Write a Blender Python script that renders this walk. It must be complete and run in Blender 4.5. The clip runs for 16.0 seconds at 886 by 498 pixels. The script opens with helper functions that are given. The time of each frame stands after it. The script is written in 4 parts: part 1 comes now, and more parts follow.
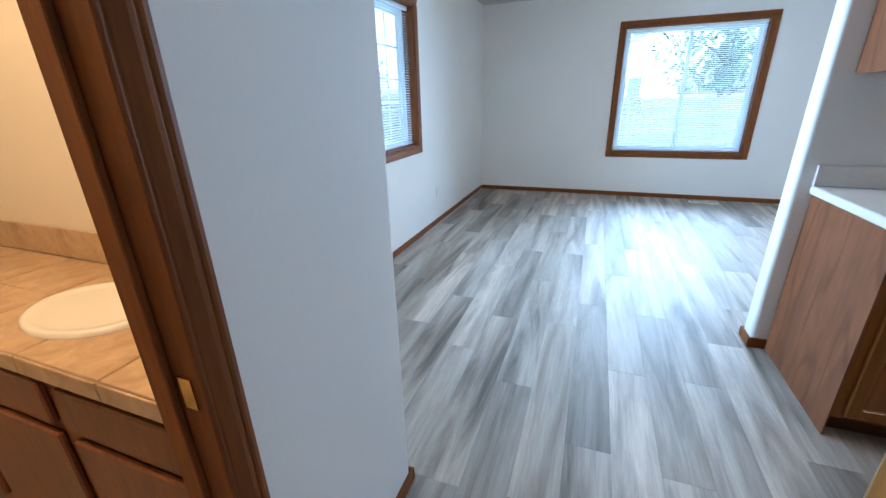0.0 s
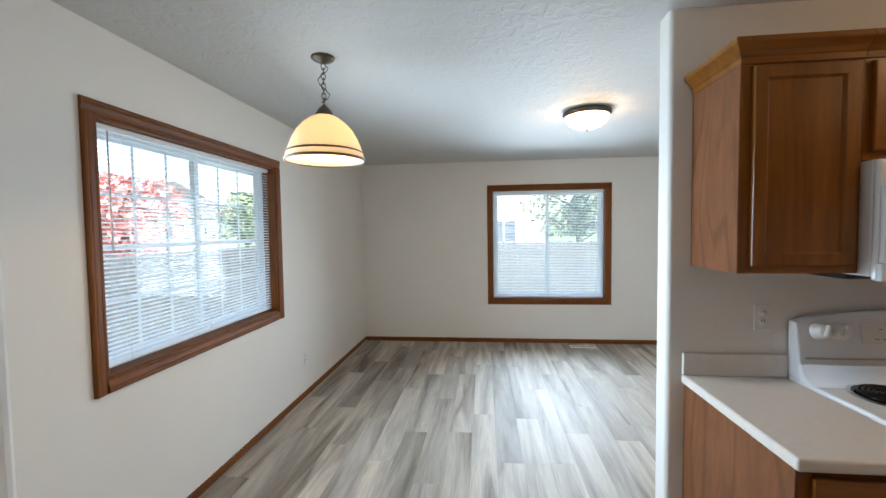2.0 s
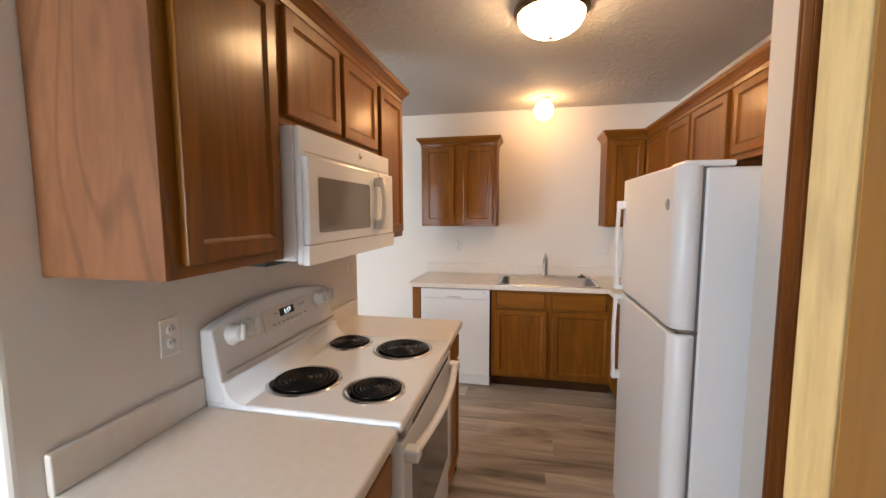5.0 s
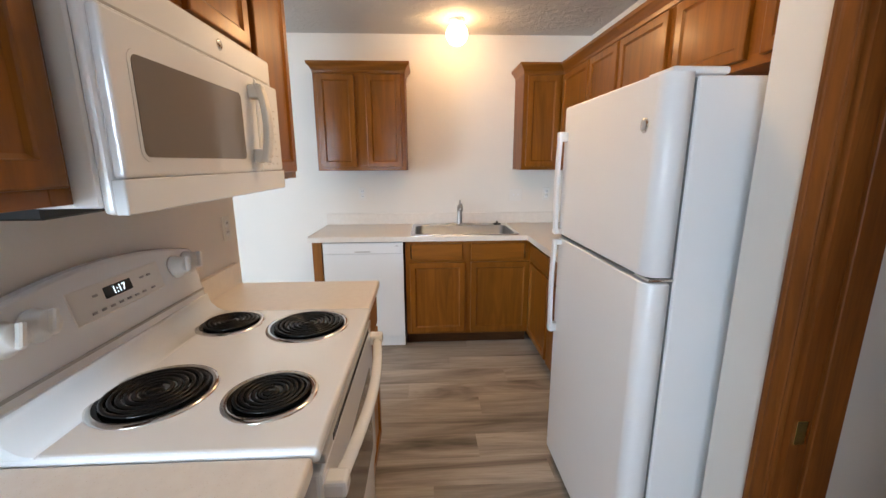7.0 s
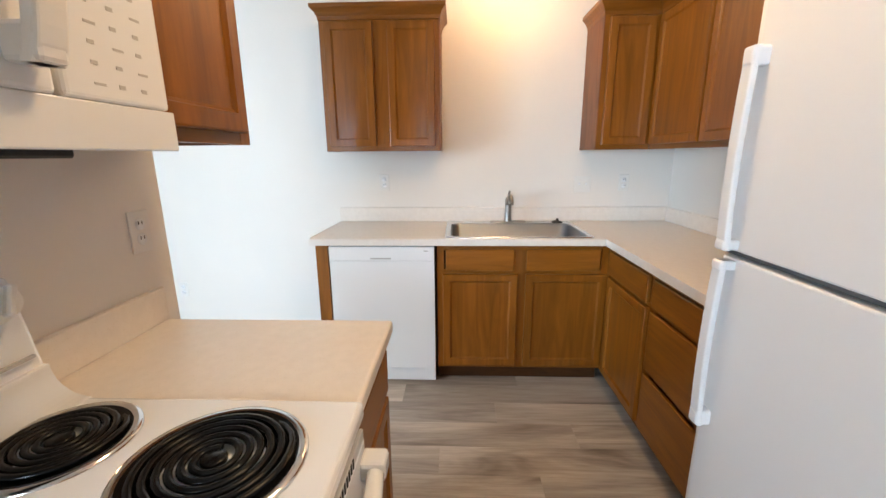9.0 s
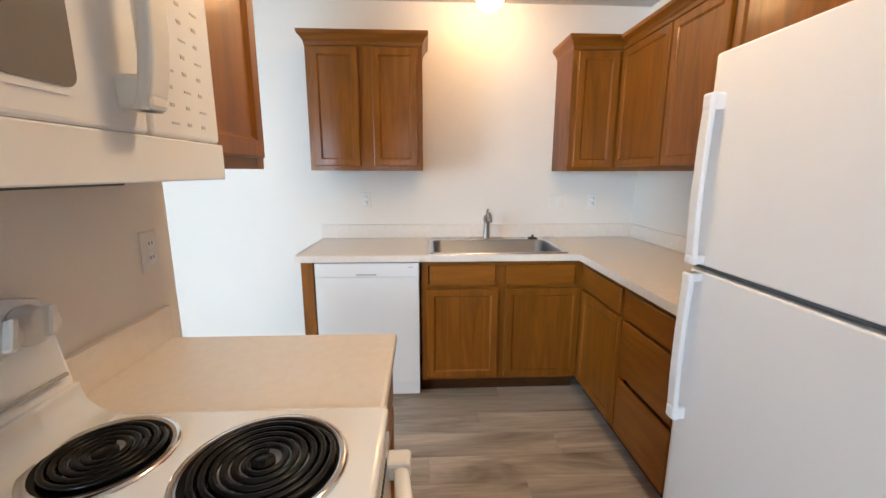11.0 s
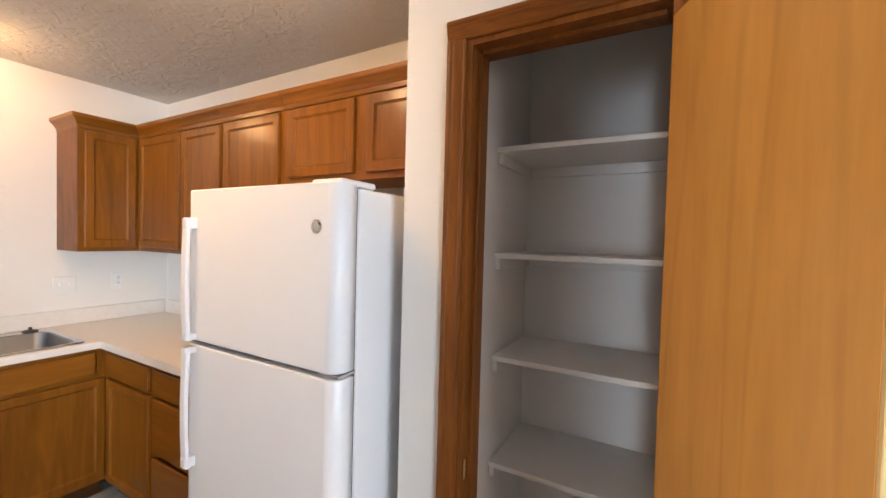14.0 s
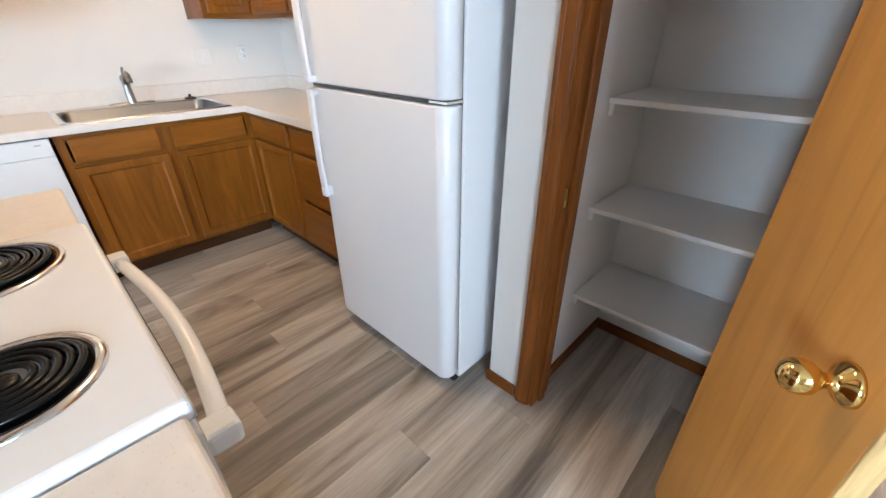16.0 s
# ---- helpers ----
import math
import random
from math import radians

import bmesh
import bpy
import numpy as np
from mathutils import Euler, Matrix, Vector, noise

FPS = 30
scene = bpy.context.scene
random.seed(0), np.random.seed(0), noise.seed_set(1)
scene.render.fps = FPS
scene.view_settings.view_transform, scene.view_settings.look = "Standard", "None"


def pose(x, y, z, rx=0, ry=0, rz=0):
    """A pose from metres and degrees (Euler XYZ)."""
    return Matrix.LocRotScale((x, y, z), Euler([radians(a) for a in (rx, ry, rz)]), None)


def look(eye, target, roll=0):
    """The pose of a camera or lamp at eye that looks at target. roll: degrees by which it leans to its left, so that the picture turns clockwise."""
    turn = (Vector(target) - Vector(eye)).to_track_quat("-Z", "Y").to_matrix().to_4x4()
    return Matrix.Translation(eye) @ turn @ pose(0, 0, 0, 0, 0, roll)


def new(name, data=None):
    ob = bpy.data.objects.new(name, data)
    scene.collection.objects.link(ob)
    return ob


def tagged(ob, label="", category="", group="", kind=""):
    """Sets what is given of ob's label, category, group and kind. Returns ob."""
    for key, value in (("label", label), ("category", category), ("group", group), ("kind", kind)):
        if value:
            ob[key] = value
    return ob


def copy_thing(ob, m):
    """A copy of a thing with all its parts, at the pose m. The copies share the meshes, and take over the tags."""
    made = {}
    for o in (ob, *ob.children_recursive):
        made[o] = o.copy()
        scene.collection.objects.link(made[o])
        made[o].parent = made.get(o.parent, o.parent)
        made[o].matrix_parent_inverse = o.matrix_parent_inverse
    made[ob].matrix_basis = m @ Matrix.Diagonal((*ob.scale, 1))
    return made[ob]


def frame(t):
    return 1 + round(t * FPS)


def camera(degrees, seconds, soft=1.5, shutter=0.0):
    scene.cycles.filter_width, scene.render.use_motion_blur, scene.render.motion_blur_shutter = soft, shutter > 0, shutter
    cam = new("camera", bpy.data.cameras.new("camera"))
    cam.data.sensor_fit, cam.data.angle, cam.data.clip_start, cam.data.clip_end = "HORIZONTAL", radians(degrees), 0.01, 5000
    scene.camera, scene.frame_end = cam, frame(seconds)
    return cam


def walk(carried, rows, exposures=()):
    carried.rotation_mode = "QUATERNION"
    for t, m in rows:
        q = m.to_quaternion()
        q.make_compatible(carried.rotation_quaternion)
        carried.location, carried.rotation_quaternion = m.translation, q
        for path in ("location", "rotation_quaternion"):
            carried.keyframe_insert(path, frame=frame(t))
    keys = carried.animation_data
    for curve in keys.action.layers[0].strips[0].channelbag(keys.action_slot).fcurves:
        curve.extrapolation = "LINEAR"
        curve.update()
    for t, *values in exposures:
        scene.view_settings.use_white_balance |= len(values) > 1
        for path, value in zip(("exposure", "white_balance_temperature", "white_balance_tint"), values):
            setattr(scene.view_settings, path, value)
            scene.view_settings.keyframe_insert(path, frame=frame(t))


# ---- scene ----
cam = camera(96.2, 16.0)
PATH = [
    (0, (0.188, 0.26, 1.342), (-0.471, 2.011, 0.635), -1.4),
    (0.5, (0.204, 0.323, 1.411), (-0.114, 2.222, 0.87), -1.5),
    (1, (0.267, 0.466, 1.499), (-0.024, 2.426, 1.223), -1.5),
    (1.5, (0.342, 0.614, 1.583), (0.013, 2.586, 1.514), -0.8),
    (2, (0.303, 0.765, 1.574), (0.097, 2.752, 1.482), -0.8),
    (2.5, (0.192, 0.965, 1.519), (0.302, 2.947, 1.277), -0.9),
    (3, (0.226, 1.16, 1.472), (0.784, 3.044, 1.102), -1.1),
    (3.5, (0.355, 1.322, 1.46), (1.435, 2.95, 1.033), -0.7),
    (4, (0.414, 1.45, 1.448), (1.949, 2.66, 1.025), -0.5),
    (4.5, (0.433, 1.536, 1.485), (2.253, 2.294, 1.147), -0.6),
    (5, (0.555, 1.596, 1.543), (2.503, 2.008, 1.355), -0.2),
    (7.5, (1.102, 1.746, 1.418), (3.046, 1.627, 0.965), -0.0),
    (8, (1.337, 1.765, 1.376), (3.278, 1.725, 0.896), 0.0),
    (8.5, (1.573, 1.808, 1.379), (3.516, 1.821, 0.902), -0.0),
    (9, (1.726, 1.77, 1.373), (3.672, 1.842, 0.916), -0.4),
    (11.5, (1.556, 1.881, 1.413), (3.514, 1.661, 1.071), 0.0),
    (12, (1.378, 1.871, 1.43), (3.3, 1.426, 1.101), -0.1),
    (12.5, (1.262, 1.863, 1.445), (3.078, 1.083, 1.137), -0.1),
    (13, (1.235, 1.884, 1.473), (2.825, 0.706, 1.18), -0.6),
    (13.5, (1.217, 1.919, 1.486), (2.469, 0.372, 1.287), 0.2),
    (14, (1.179, 1.928, 1.541), (2.162, 0.187, 1.487), 1.5),
    (14.5, (1.184, 1.939, 1.542), (2.095, 0.162, 1.435), 2.0),
    (15, (1.197, 1.942, 1.464), (2.134, 0.235, 1.01), 1.8),
    (15.5, (1.187, 1.951, 1.379), (2.152, 0.425, 0.542), 0.9),
    (16, (1.15, 1.972, 1.326), (2.368, 0.717, 0.366), -0.3),
]
walk(cam, [(t, look(eye, target, roll)) for t, eye, target, roll in PATH],
     [(0.0, 2.6, 5000, 7), (0.5, 2.48, 6600, 14), (1.0, 2.4, 7000, 13), (2.0, 2.17, 6400, 12), (3.0, 2.15, 7200, 16), (3.5, 2.27, 7200, 16), (4.5, 2.52, 7200, 20), (5.0, 2.6, 7300, 20), (7.5, 2.87, 6350, 13), (8.5, 3.07, 6300, 12), (12.5, 2.92, 6550, 15), (14.0, 3.15, 6900, 18), (16.0, 3.3, 6050, 12)])

# ---- world and light ----
world = bpy.data.worlds.new("overcast_sky")
scene.world = world
world.use_nodes = True
wn = world.node_tree
sky = wn.nodes.new("ShaderNodeTexSky")
sky.sky_type = "NISHITA"
sky.sun_disc = False
sky.sun_elevation, sky.sun_rotation = radians(58), radians(150)
sky.air_density, sky.dust_density, sky.ozone_density = 1.0, 3.0, 1.0
wn.links.new(sky.outputs[0], wn.nodes["Background"].inputs[0])
wn.nodes["Background"].inputs[1].default_value = 0.15
sun = new("sun", bpy.data.lights.new("sun", "SUN"))
sun.data.energy, sun.data.angle, sun.data.color = 3.8, radians(12), (1.0, 0.96, 0.9)
sun.matrix_world = pose(0, 0, 20, 32, 0, 30)


def bulb(name, at, watts, radius, color):
    ob = new(name, bpy.data.lights.new(name, "POINT"))
    ob.data.energy, ob.data.shadow_soft_size, ob.data.color = watts, radius, color
    ob.location = at
    return ob


def window_light(name, m, wide, high, watts):
    """An area lamp that stands in for skylight at a window opening."""
    ob = new(name, bpy.data.lights.new(name, "AREA"))
    ob.data.shape, ob.data.size, ob.data.size_y = "RECTANGLE", wide, high
    ob.data.energy, ob.data.color = watts, (0.66, 0.85, 1.0)
    ob.data.spread = radians(122)
    ob.matrix_world = m
    return ob


window_light("skylight_west", pose(-1.335, 3.155, 1.515, 83, 0, -90), 1.48, 1.14, 8.5)
window_light("skylight_north", pose(1.18, 6.232, 1.365, 83, 0, 180), 1.48, 1.46, 13)
# two added lamps between glass and blind, only to brighten the slats
window_light("slat_lamp_west", pose(-1.507, 3.155, 1.515, 90, 0, -90), 1.46, 1.12, 1.2)
window_light("slat_lamp_north", pose(1.18, 6.424, 1.365, 90, 0, 180), 1.46, 1.44, 1.4)

WARM = (1.0, 0.72, 0.44)
CEIL = 2.52

# ---- materials ----


def material(name, color, rough=0.5, metal=0.0):
    m = bpy.data.materials.new(name)
    m.use_nodes = True
    b = m.node_tree.nodes["Principled BSDF"]
    b.inputs["Base Color"].default_value = (*color, 1)
    b.inputs["Roughness"].default_value = rough
    b.inputs["Metallic"].default_value = metal
    return m, m.node_tree, b


def node(nt, kind, **values):
    n = nt.nodes.new(kind)
    for key, value in values.items():
        n.inputs[key].default_value = value
    return n


def ramp(nt, source, stops):
    r = nt.nodes.new("ShaderNodeValToRGB")
    while len(r.color_ramp.elements) < len(stops):
        r.color_ramp.elements.new(0.5)
    for e, (p, c) in zip(r.color_ramp.elements, stops):
        e.position, e.color = p, (*c, 1)
    nt.links.new(source, r.inputs[0])
    return r.outputs[0]


def mapped(nt, scale, shift=None, coord="Object"):
    tc = nt.nodes.new("ShaderNodeTexCoord")
    mp = nt.nodes.new("ShaderNodeMapping")
    mp.inputs["Scale"].default_value = scale
    nt.links.new(tc.outputs[coord], mp.inputs["Vector"])
    if shift is not None:
        nt.links.new(shift, mp.inputs["Location"])
    return mp.outputs[0]


def bump(nt, b, height, strength, distance):
    n = node(nt, "ShaderNodeBump", Strength=strength, Distance=distance)
    nt.links.new(height, n.inputs["Height"])
    nt.links.new(n.outputs[0], b.inputs["Normal"])


def noise_out(nt, vector, scale, detail=3.0, rough=0.5, distortion=0.0):
    n = node(nt, "ShaderNodeTexNoise", Scale=scale, Detail=detail, Roughness=rough, Distortion=distortion)
    nt.links.new(vector, n.inputs["Vector"])
    return n.outputs["Fac"]


def random_shift(nt, amount):
    info = nt.nodes.new("ShaderNodeObjectInfo")
    mul = nt.nodes.new("ShaderNodeVectorMath")
    mul.operation = "SCALE"
    mul.inputs[0].default_value = (amount, amount * 1.7, amount * 0.6)
    nt.links.new(info.outputs["Random"], mul.inputs["Scale"])
    return mul.outputs[0], info.outputs["Random"]


def mix(nt, a, b, factor, mode="MIX"):
    n = nt.nodes.new("ShaderNodeMix")
    n.data_type, n.blend_type = "RGBA", mode
    for socket, value in ((n.inputs[0], factor), (n.inputs[6], a), (n.inputs[7], b)):
        if isinstance(value, (int, float)):
            socket.default_value = value
        elif isinstance(value, tuple):
            socket.default_value = (*value, 1)
        else:
            nt.links.new(value, socket)
    return n.outputs[2]


def painted(name, color, rough, spot=0.03, relief=0.15, scale=90, depth=0.0015):
    """Matt wall paint with faint blotches and roller or trowel relief."""
    m, nt, b = material(name, color, rough)
    v = mapped(nt, (1, 1, 1))
    big = noise_out(nt, v, 1.3, 4)
    c = ramp(nt, big, [(0.3, tuple(k * (1 - spot) for k in color)), (0.7, tuple(min(1, k * (1 + spot)) for k in color))])
    nt.links.new(c, b.inputs["Base Color"])
    bump(nt, b, noise_out(nt, v, scale, 3), relief, depth)
    return m


def wood(name, dark, light, scale, rough=0.35, coat=0.35, wave=0.12, pores=0.18, amount=7.0):
    """Varnished wood; scale stretches the figure along the grain."""
    m, nt, b = material(name, light, rough)
    shift, rand = random_shift(nt, amount)
    v = mapped(nt, scale, shift)
    figure = noise_out(nt, v, 2.2, 5, 0.6, 1.2)
    fine = noise_out(nt, v, 11.0, 4, 0.6)
    c = ramp(nt, figure, [(0.25, dark), (0.5, tuple((a + d) / 2 for a, d in zip(light, dark))), (0.75, light)])
    contour = nt.nodes.new("ShaderNodeMath")
    contour.operation = "MULTIPLY"
    contour.inputs[1].default_value = 55.0
    nt.links.new(noise_out(nt, v, 0.8, 1.5, 0.4, 0.3), contour.inputs[0])
    rings = nt.nodes.new("ShaderNodeMath")
    rings.operation = "SINE"
    nt.links.new(contour.outputs[0], rings.inputs[0])
    c = mix(nt, c, ramp(nt, rings.outputs[0], [(0.0, (1, 1, 1)), (0.7, (1, 1, 1)), (1.0, (1 - wave, 1 - wave * 1.1, 1 - wave * 1.2))]), 1.0, "MULTIPLY")
    grain = ramp(nt, fine, [(0.35, (1 - pores,) * 3), (0.6, (1, 1, 1))])
    c = mix(nt, c, grain, 1.0, "MULTIPLY")
    tone = ramp(nt, rand, [(0.0, (0.88, 0.88, 0.86)), (1.0, (1.06, 1.05, 1.04))])
    c = mix(nt, c, tone, 1.0, "MULTIPLY")
    nt.links.new(c, b.inputs["Base Color"])
    rr = node(nt, "ShaderNodeMapRange", **{"To Min": rough - 0.08, "To Max": rough + 0.12})
    nt.links.new(figure, rr.inputs[0])
    nt.links.new(rr.outputs[0], b.inputs["Roughness"])
    b.inputs["Coat Weight"].default_value = coat
    b.inputs["Coat Roughness"].default_value = 0.16
    b.inputs["Specular IOR Level"].default_value = 0.2
    bump(nt, b, fine, 0.12, 0.001)
    return m


wall_paint = painted("wall_paint", (0.79, 0.76, 0.715), 0.75, 0.02, 0.25, 60)
bath_paint = painted("bath_paint", (0.80, 0.72, 0.58), 0.7)
pantry_paint = painted("pantry_paint", (0.73, 0.715, 0.69), 0.6)

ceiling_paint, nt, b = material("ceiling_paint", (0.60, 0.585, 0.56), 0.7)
v = mapped(nt, (1, 1, 1))
blobs = noise_out(nt, v, 15, 5, 0.55, 0.8)
bump(nt, b, ramp(nt, blobs, [(0.46, (0, 0, 0)), (0.56, (1, 1, 1))]), 0.5, 0.0045)

oak = wood("oak_upright", (0.165, 0.054, 0.005), (0.31, 0.110, 0.011), (7, 7, 0.6), 0.34, 0.30, wave=0.06, pores=0.07)
oak_level = wood("oak_level", (0.165, 0.054, 0.005), (0.31, 0.110, 0.011), (0.6, 7, 7), 0.34, 0.30, wave=0.06, pores=0.07)
oak_side = wood("oak_side_panel", (0.165, 0.062, 0.025), (0.265, 0.105, 0.045), (4, 4, 0.8), 0.45, 0.05, wave=0.22, pores=0.12)
trim_oak = wood("trim_oak", (0.14, 0.042, 0.008), (0.27, 0.088, 0.016), (9, 9, 0.8), 0.45, 0.0)
trim_level = wood("trim_oak_level", (0.14, 0.042, 0.008), (0.27, 0.088, 0.016), (1.2, 1.2, 9), 0.45, 0.0)
door_wood = wood("door_veneer", (0.46, 0.21, 0.044), (0.59, 0.295, 0.072), (4, 4, 0.4), 0.38, 0.2, wave=0.09, pores=0.08)
door_edge = wood("door_edge_pine", (0.50, 0.31, 0.12), (0.64, 0.44, 0.20), (9, 9, 0.8), 0.5, 0.0)
# toe kick oak, darkened to hold the shade under the cabinets
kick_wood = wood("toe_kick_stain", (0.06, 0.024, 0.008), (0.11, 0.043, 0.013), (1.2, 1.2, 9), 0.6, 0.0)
vanity_wood = wood("vanity_wood", (0.16, 0.055, 0.018), (0.26, 0.095, 0.032), (9, 9, 0.8))

# grey wood-look planks: broad streaks along y, tone by plank
plank_mat, nt, b = material("grey_plank", (0.3, 0.28, 0.26), 0.32)
shift, rand = random_shift(nt, 31.0)
v = mapped(nt, (5.0, 0.50, 1), shift)
streak = noise_out(nt, v, 1.3, 4, 0.55, 1.0)
v2 = mapped(nt, (60, 3.0, 1), shift)
grain = noise_out(nt, v2, 1.5, 5, 0.7, 0.4)
c = ramp(nt, streak, [(0.29, (0.13, 0.111, 0.094)), (0.41, (0.30, 0.266, 0.231)), (0.55, (0.455, 0.414, 0.369)), (0.72, (0.58, 0.537, 0.489))])
c = mix(nt, c, ramp(nt, grain, [(0.3, (0.76, 0.75, 0.74)), (0.62, (1.04, 1.04, 1.04))]), 1.0, "MULTIPLY")
c = mix(nt, c, ramp(nt, rand, [(0.0, (0.62, 0.60, 0.575)), (0.3, (1.02, 0.98, 0.93)), (0.6, (0.84, 0.83, 0.82)), (1.0, (1.25, 1.21, 1.16))]), 1.0, "MULTIPLY")
nt.links.new(c, b.inputs["Base Color"])
rr = node(nt, "ShaderNodeMapRange", **{"To Min": 0.48, "To Max": 0.60})
nt.links.new(grain, rr.inputs[0])
nt.links.new(rr.outputs[0], b.inputs["Roughness"])
bump(nt, b, grain, 0.08, 0.001)

subfloor_mat = painted("joint_dark", (0.14, 0.13, 0.12), 0.8)

laminate, nt, b = material("speckled_laminate", (0.78, 0.735, 0.68), 0.30)
v = mapped(nt, (1, 1, 1))
vor = node(nt, "ShaderNodeTexVoronoi", Scale=130)
nt.links.new(v, vor.inputs["Vector"])
fleck = ramp(nt, vor.outputs["Distance"], [(0.10, (0.80, 0.72, 0.62)), (0.20, (1, 1, 1))])
c = mix(nt, ramp(nt, noise_out(nt, v, 35, 4), [(0.35, (0.735, 0.685, 0.63)), (0.65, (0.77, 0.72, 0.665))]), fleck, 0.5, "MULTIPLY")
nt.links.new(c, b.inputs["Base Color"])

enamel, nt, b = material("white_enamel", (0.82, 0.84, 0.86), 0.14)
b.inputs["Coat Weight"].default_value = 0.3
fridge_white, nt, b = material("fridge_white", (0.80, 0.80, 0.81), 0.3)
bump(nt, b, noise_out(nt, mapped(nt, (1, 1, 1)), 260, 3), 0.12, 0.0006)
white_plastic = material("white_plastic", (0.78, 0.77, 0.74), 0.35)[0]
grey_plastic = material("grey_plastic", (0.42, 0.42, 0.42), 0.4)[0]
vinyl = material("white_vinyl", (0.82, 0.84, 0.86), 0.4)[0]
slat_mat, nt, b = material("blind_slat", (0.90, 0.92, 0.94), 0.5)
glow = node(nt, "ShaderNodeBsdfTranslucent", Color=(0.88, 0.95, 1.0, 1))
both = node(nt, "ShaderNodeMixShader", Fac=0.75)
nt.links.new(b.outputs[0], both.inputs[1])
nt.links.new(glow.outputs[0], both.inputs[2])
nt.links.new(both.outputs[0], nt.nodes["Material Output"].inputs["Surface"])
dark_glass = material("oven_glass", (0.16, 0.15, 0.145), 0.08)[0]
mw_glass = material("microwave_glass", (0.22, 0.205, 0.19), 0.07)[0]
black = material("black_iron", (0.005, 0.005, 0.005), 0.24)[0]
# near-black for the disc that stands in for shade inside the drip pans
pan_dark = material("drip_pan_shade", (0.012, 0.011, 0.010), 0.18, 0.6)[0]
for dark in (black, pan_dark):
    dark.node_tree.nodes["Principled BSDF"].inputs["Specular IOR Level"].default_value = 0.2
gap_mat = material("dark_gap", (0.010, 0.010, 0.010), 0.5)[0]
rubber = material("grey_gasket", (0.12, 0.12, 0.12), 0.6)[0]
chrome = material("chrome", (0.78, 0.77, 0.75), 0.14, 1.0)[0]
brass = material("brass", (0.80, 0.56, 0.20), 0.11, 1.0)[0]
bronze = material("aged_bronze", (0.12, 0.095, 0.07), 0.38, 0.9)[0]
steel, nt, b = material("brushed_steel", (0.29, 0.305, 0.33), 0.34, 1.0)
bump(nt, b, noise_out(nt, mapped(nt, (3, 90, 3)), 6, 3), 0.06, 0.0005)
bright_steel = material("polished_steel", (0.66, 0.69, 0.73), 0.24, 1.0)[0]
nickel = material("brushed_nickel", (0.34, 0.325, 0.305), 0.28, 1.0)[0]
print_pale = material("print_pale", (0.46, 0.46, 0.46), 0.5)[0]
print_grey = material("print_grey", (0.38, 0.38, 0.38), 0.5)[0]
digits = material("clock_digits", (0.6, 0.8, 0.9), 0.5)[0]
db = digits.node_tree.nodes["Principled BSDF"]
db.inputs["Emission Color"].default_value, db.inputs["Emission Strength"].default_value = (0.7, 0.9, 1, 1), 0.3

glass, nt, b = material("window_glass", (1, 1, 1), 0.0)
b.inputs["Transmission Weight"].default_value = 1.0
b.inputs["IOR"].default_value = 1.45


def lit_glass(name, color, strength):
    m, nt, b = material(name, (0.80, 0.70, 0.54), 0.35)
    b.inputs["Emission Color"].default_value = (*color, 1)
    b.inputs["Emission Strength"].default_value = strength
    return m


dome_glass = lit_glass("frosted_dome", (1.0, 0.68, 0.36), 7.5)
globe_glass = lit_glass("frosted_globe", (1.0, 0.60, 0.26), 4.5)
shade_glass = lit_glass("pendant_glass", (1.0, 0.56, 0.20), 0.06)
nt = shade_glass.node_tree
through_glass = node(nt, "ShaderNodeBsdfTranslucent", Color=(0.92, 0.80, 0.62, 1))
both = node(nt, "ShaderNodeMixShader", Fac=0.30)
nt.links.new(nt.nodes["Principled BSDF"].outputs[0], both.inputs[1])
nt.links.new(through_glass.outputs[0], both.inputs[2])
nt.links.new(both.outputs[0], nt.nodes["Material Output"].inputs["Surface"])
bulb_glass = lit_glass("bulb_glass", (1.0, 0.80, 0.5), 3.0)

tile, nt, b = material("tan_tile", (0.52, 0.36, 0.20), 0.35)
v = mapped(nt, (1, 1, 1))
nt.links.new(ramp(nt, noise_out(nt, v, 14, 5, 0.6, 0.8), [(0.3, (0.40, 0.26, 0.13)), (0.7, (0.60, 0.43, 0.25))]), b.inputs["Base Color"])
grout = painted("grout", (0.36, 0.28, 0.2), 0.85)
china = material("cream_china", (0.80, 0.76, 0.68), 0.12)[0]

lawn = painted("lawn", (0.12, 0.17, 0.08), 0.9, 0.3)
fence_wood = wood("weathered_fence", (0.115, 0.12, 0.13), (0.18, 0.185, 0.195), (9, 9, 0.8), 0.8, 0.0)
siding = painted("white_siding", (0.74, 0.76, 0.78), 0.6)
shingle = painted("roof_shingle", (0.16, 0.15, 0.15), 0.85, 0.15)
bark = painted("bark", (0.12, 0.09, 0.07), 0.9, 0.2)
red_leaf = painted("red_leaf", (0.55, 0.20, 0.17), 0.6, 0.3)
green_leaf = painted("green_leaf", (0.16, 0.22, 0.11), 0.6, 0.3)
house_glass = material("house_glass", (0.12, 0.15, 0.19), 0.08)[0]

# ---- mesh helpers ----


def box(x0, x1, y0, y1, z0, z1, bev=0.0, bm=None, seg=1):
    """A box with its edges rounded by bev, in a bmesh of its own or added to bm."""
    one = bmesh.new()
    bmesh.ops.create_cube(one, size=1)
    for vert in one.verts:
        vert.co = Vector(((x0 + x1) / 2 + vert.co.x * (x1 - x0), (y0 + y1) / 2 + vert.co.y * (y1 - y0), (z0 + z1) / 2 + vert.co.z * (z1 - z0)))
    if bev:
        bmesh.ops.bevel(one, geom=one.edges[:], offset=bev, segments=seg, affect="EDGES", profile=0.5)
    return merge(bm, one)


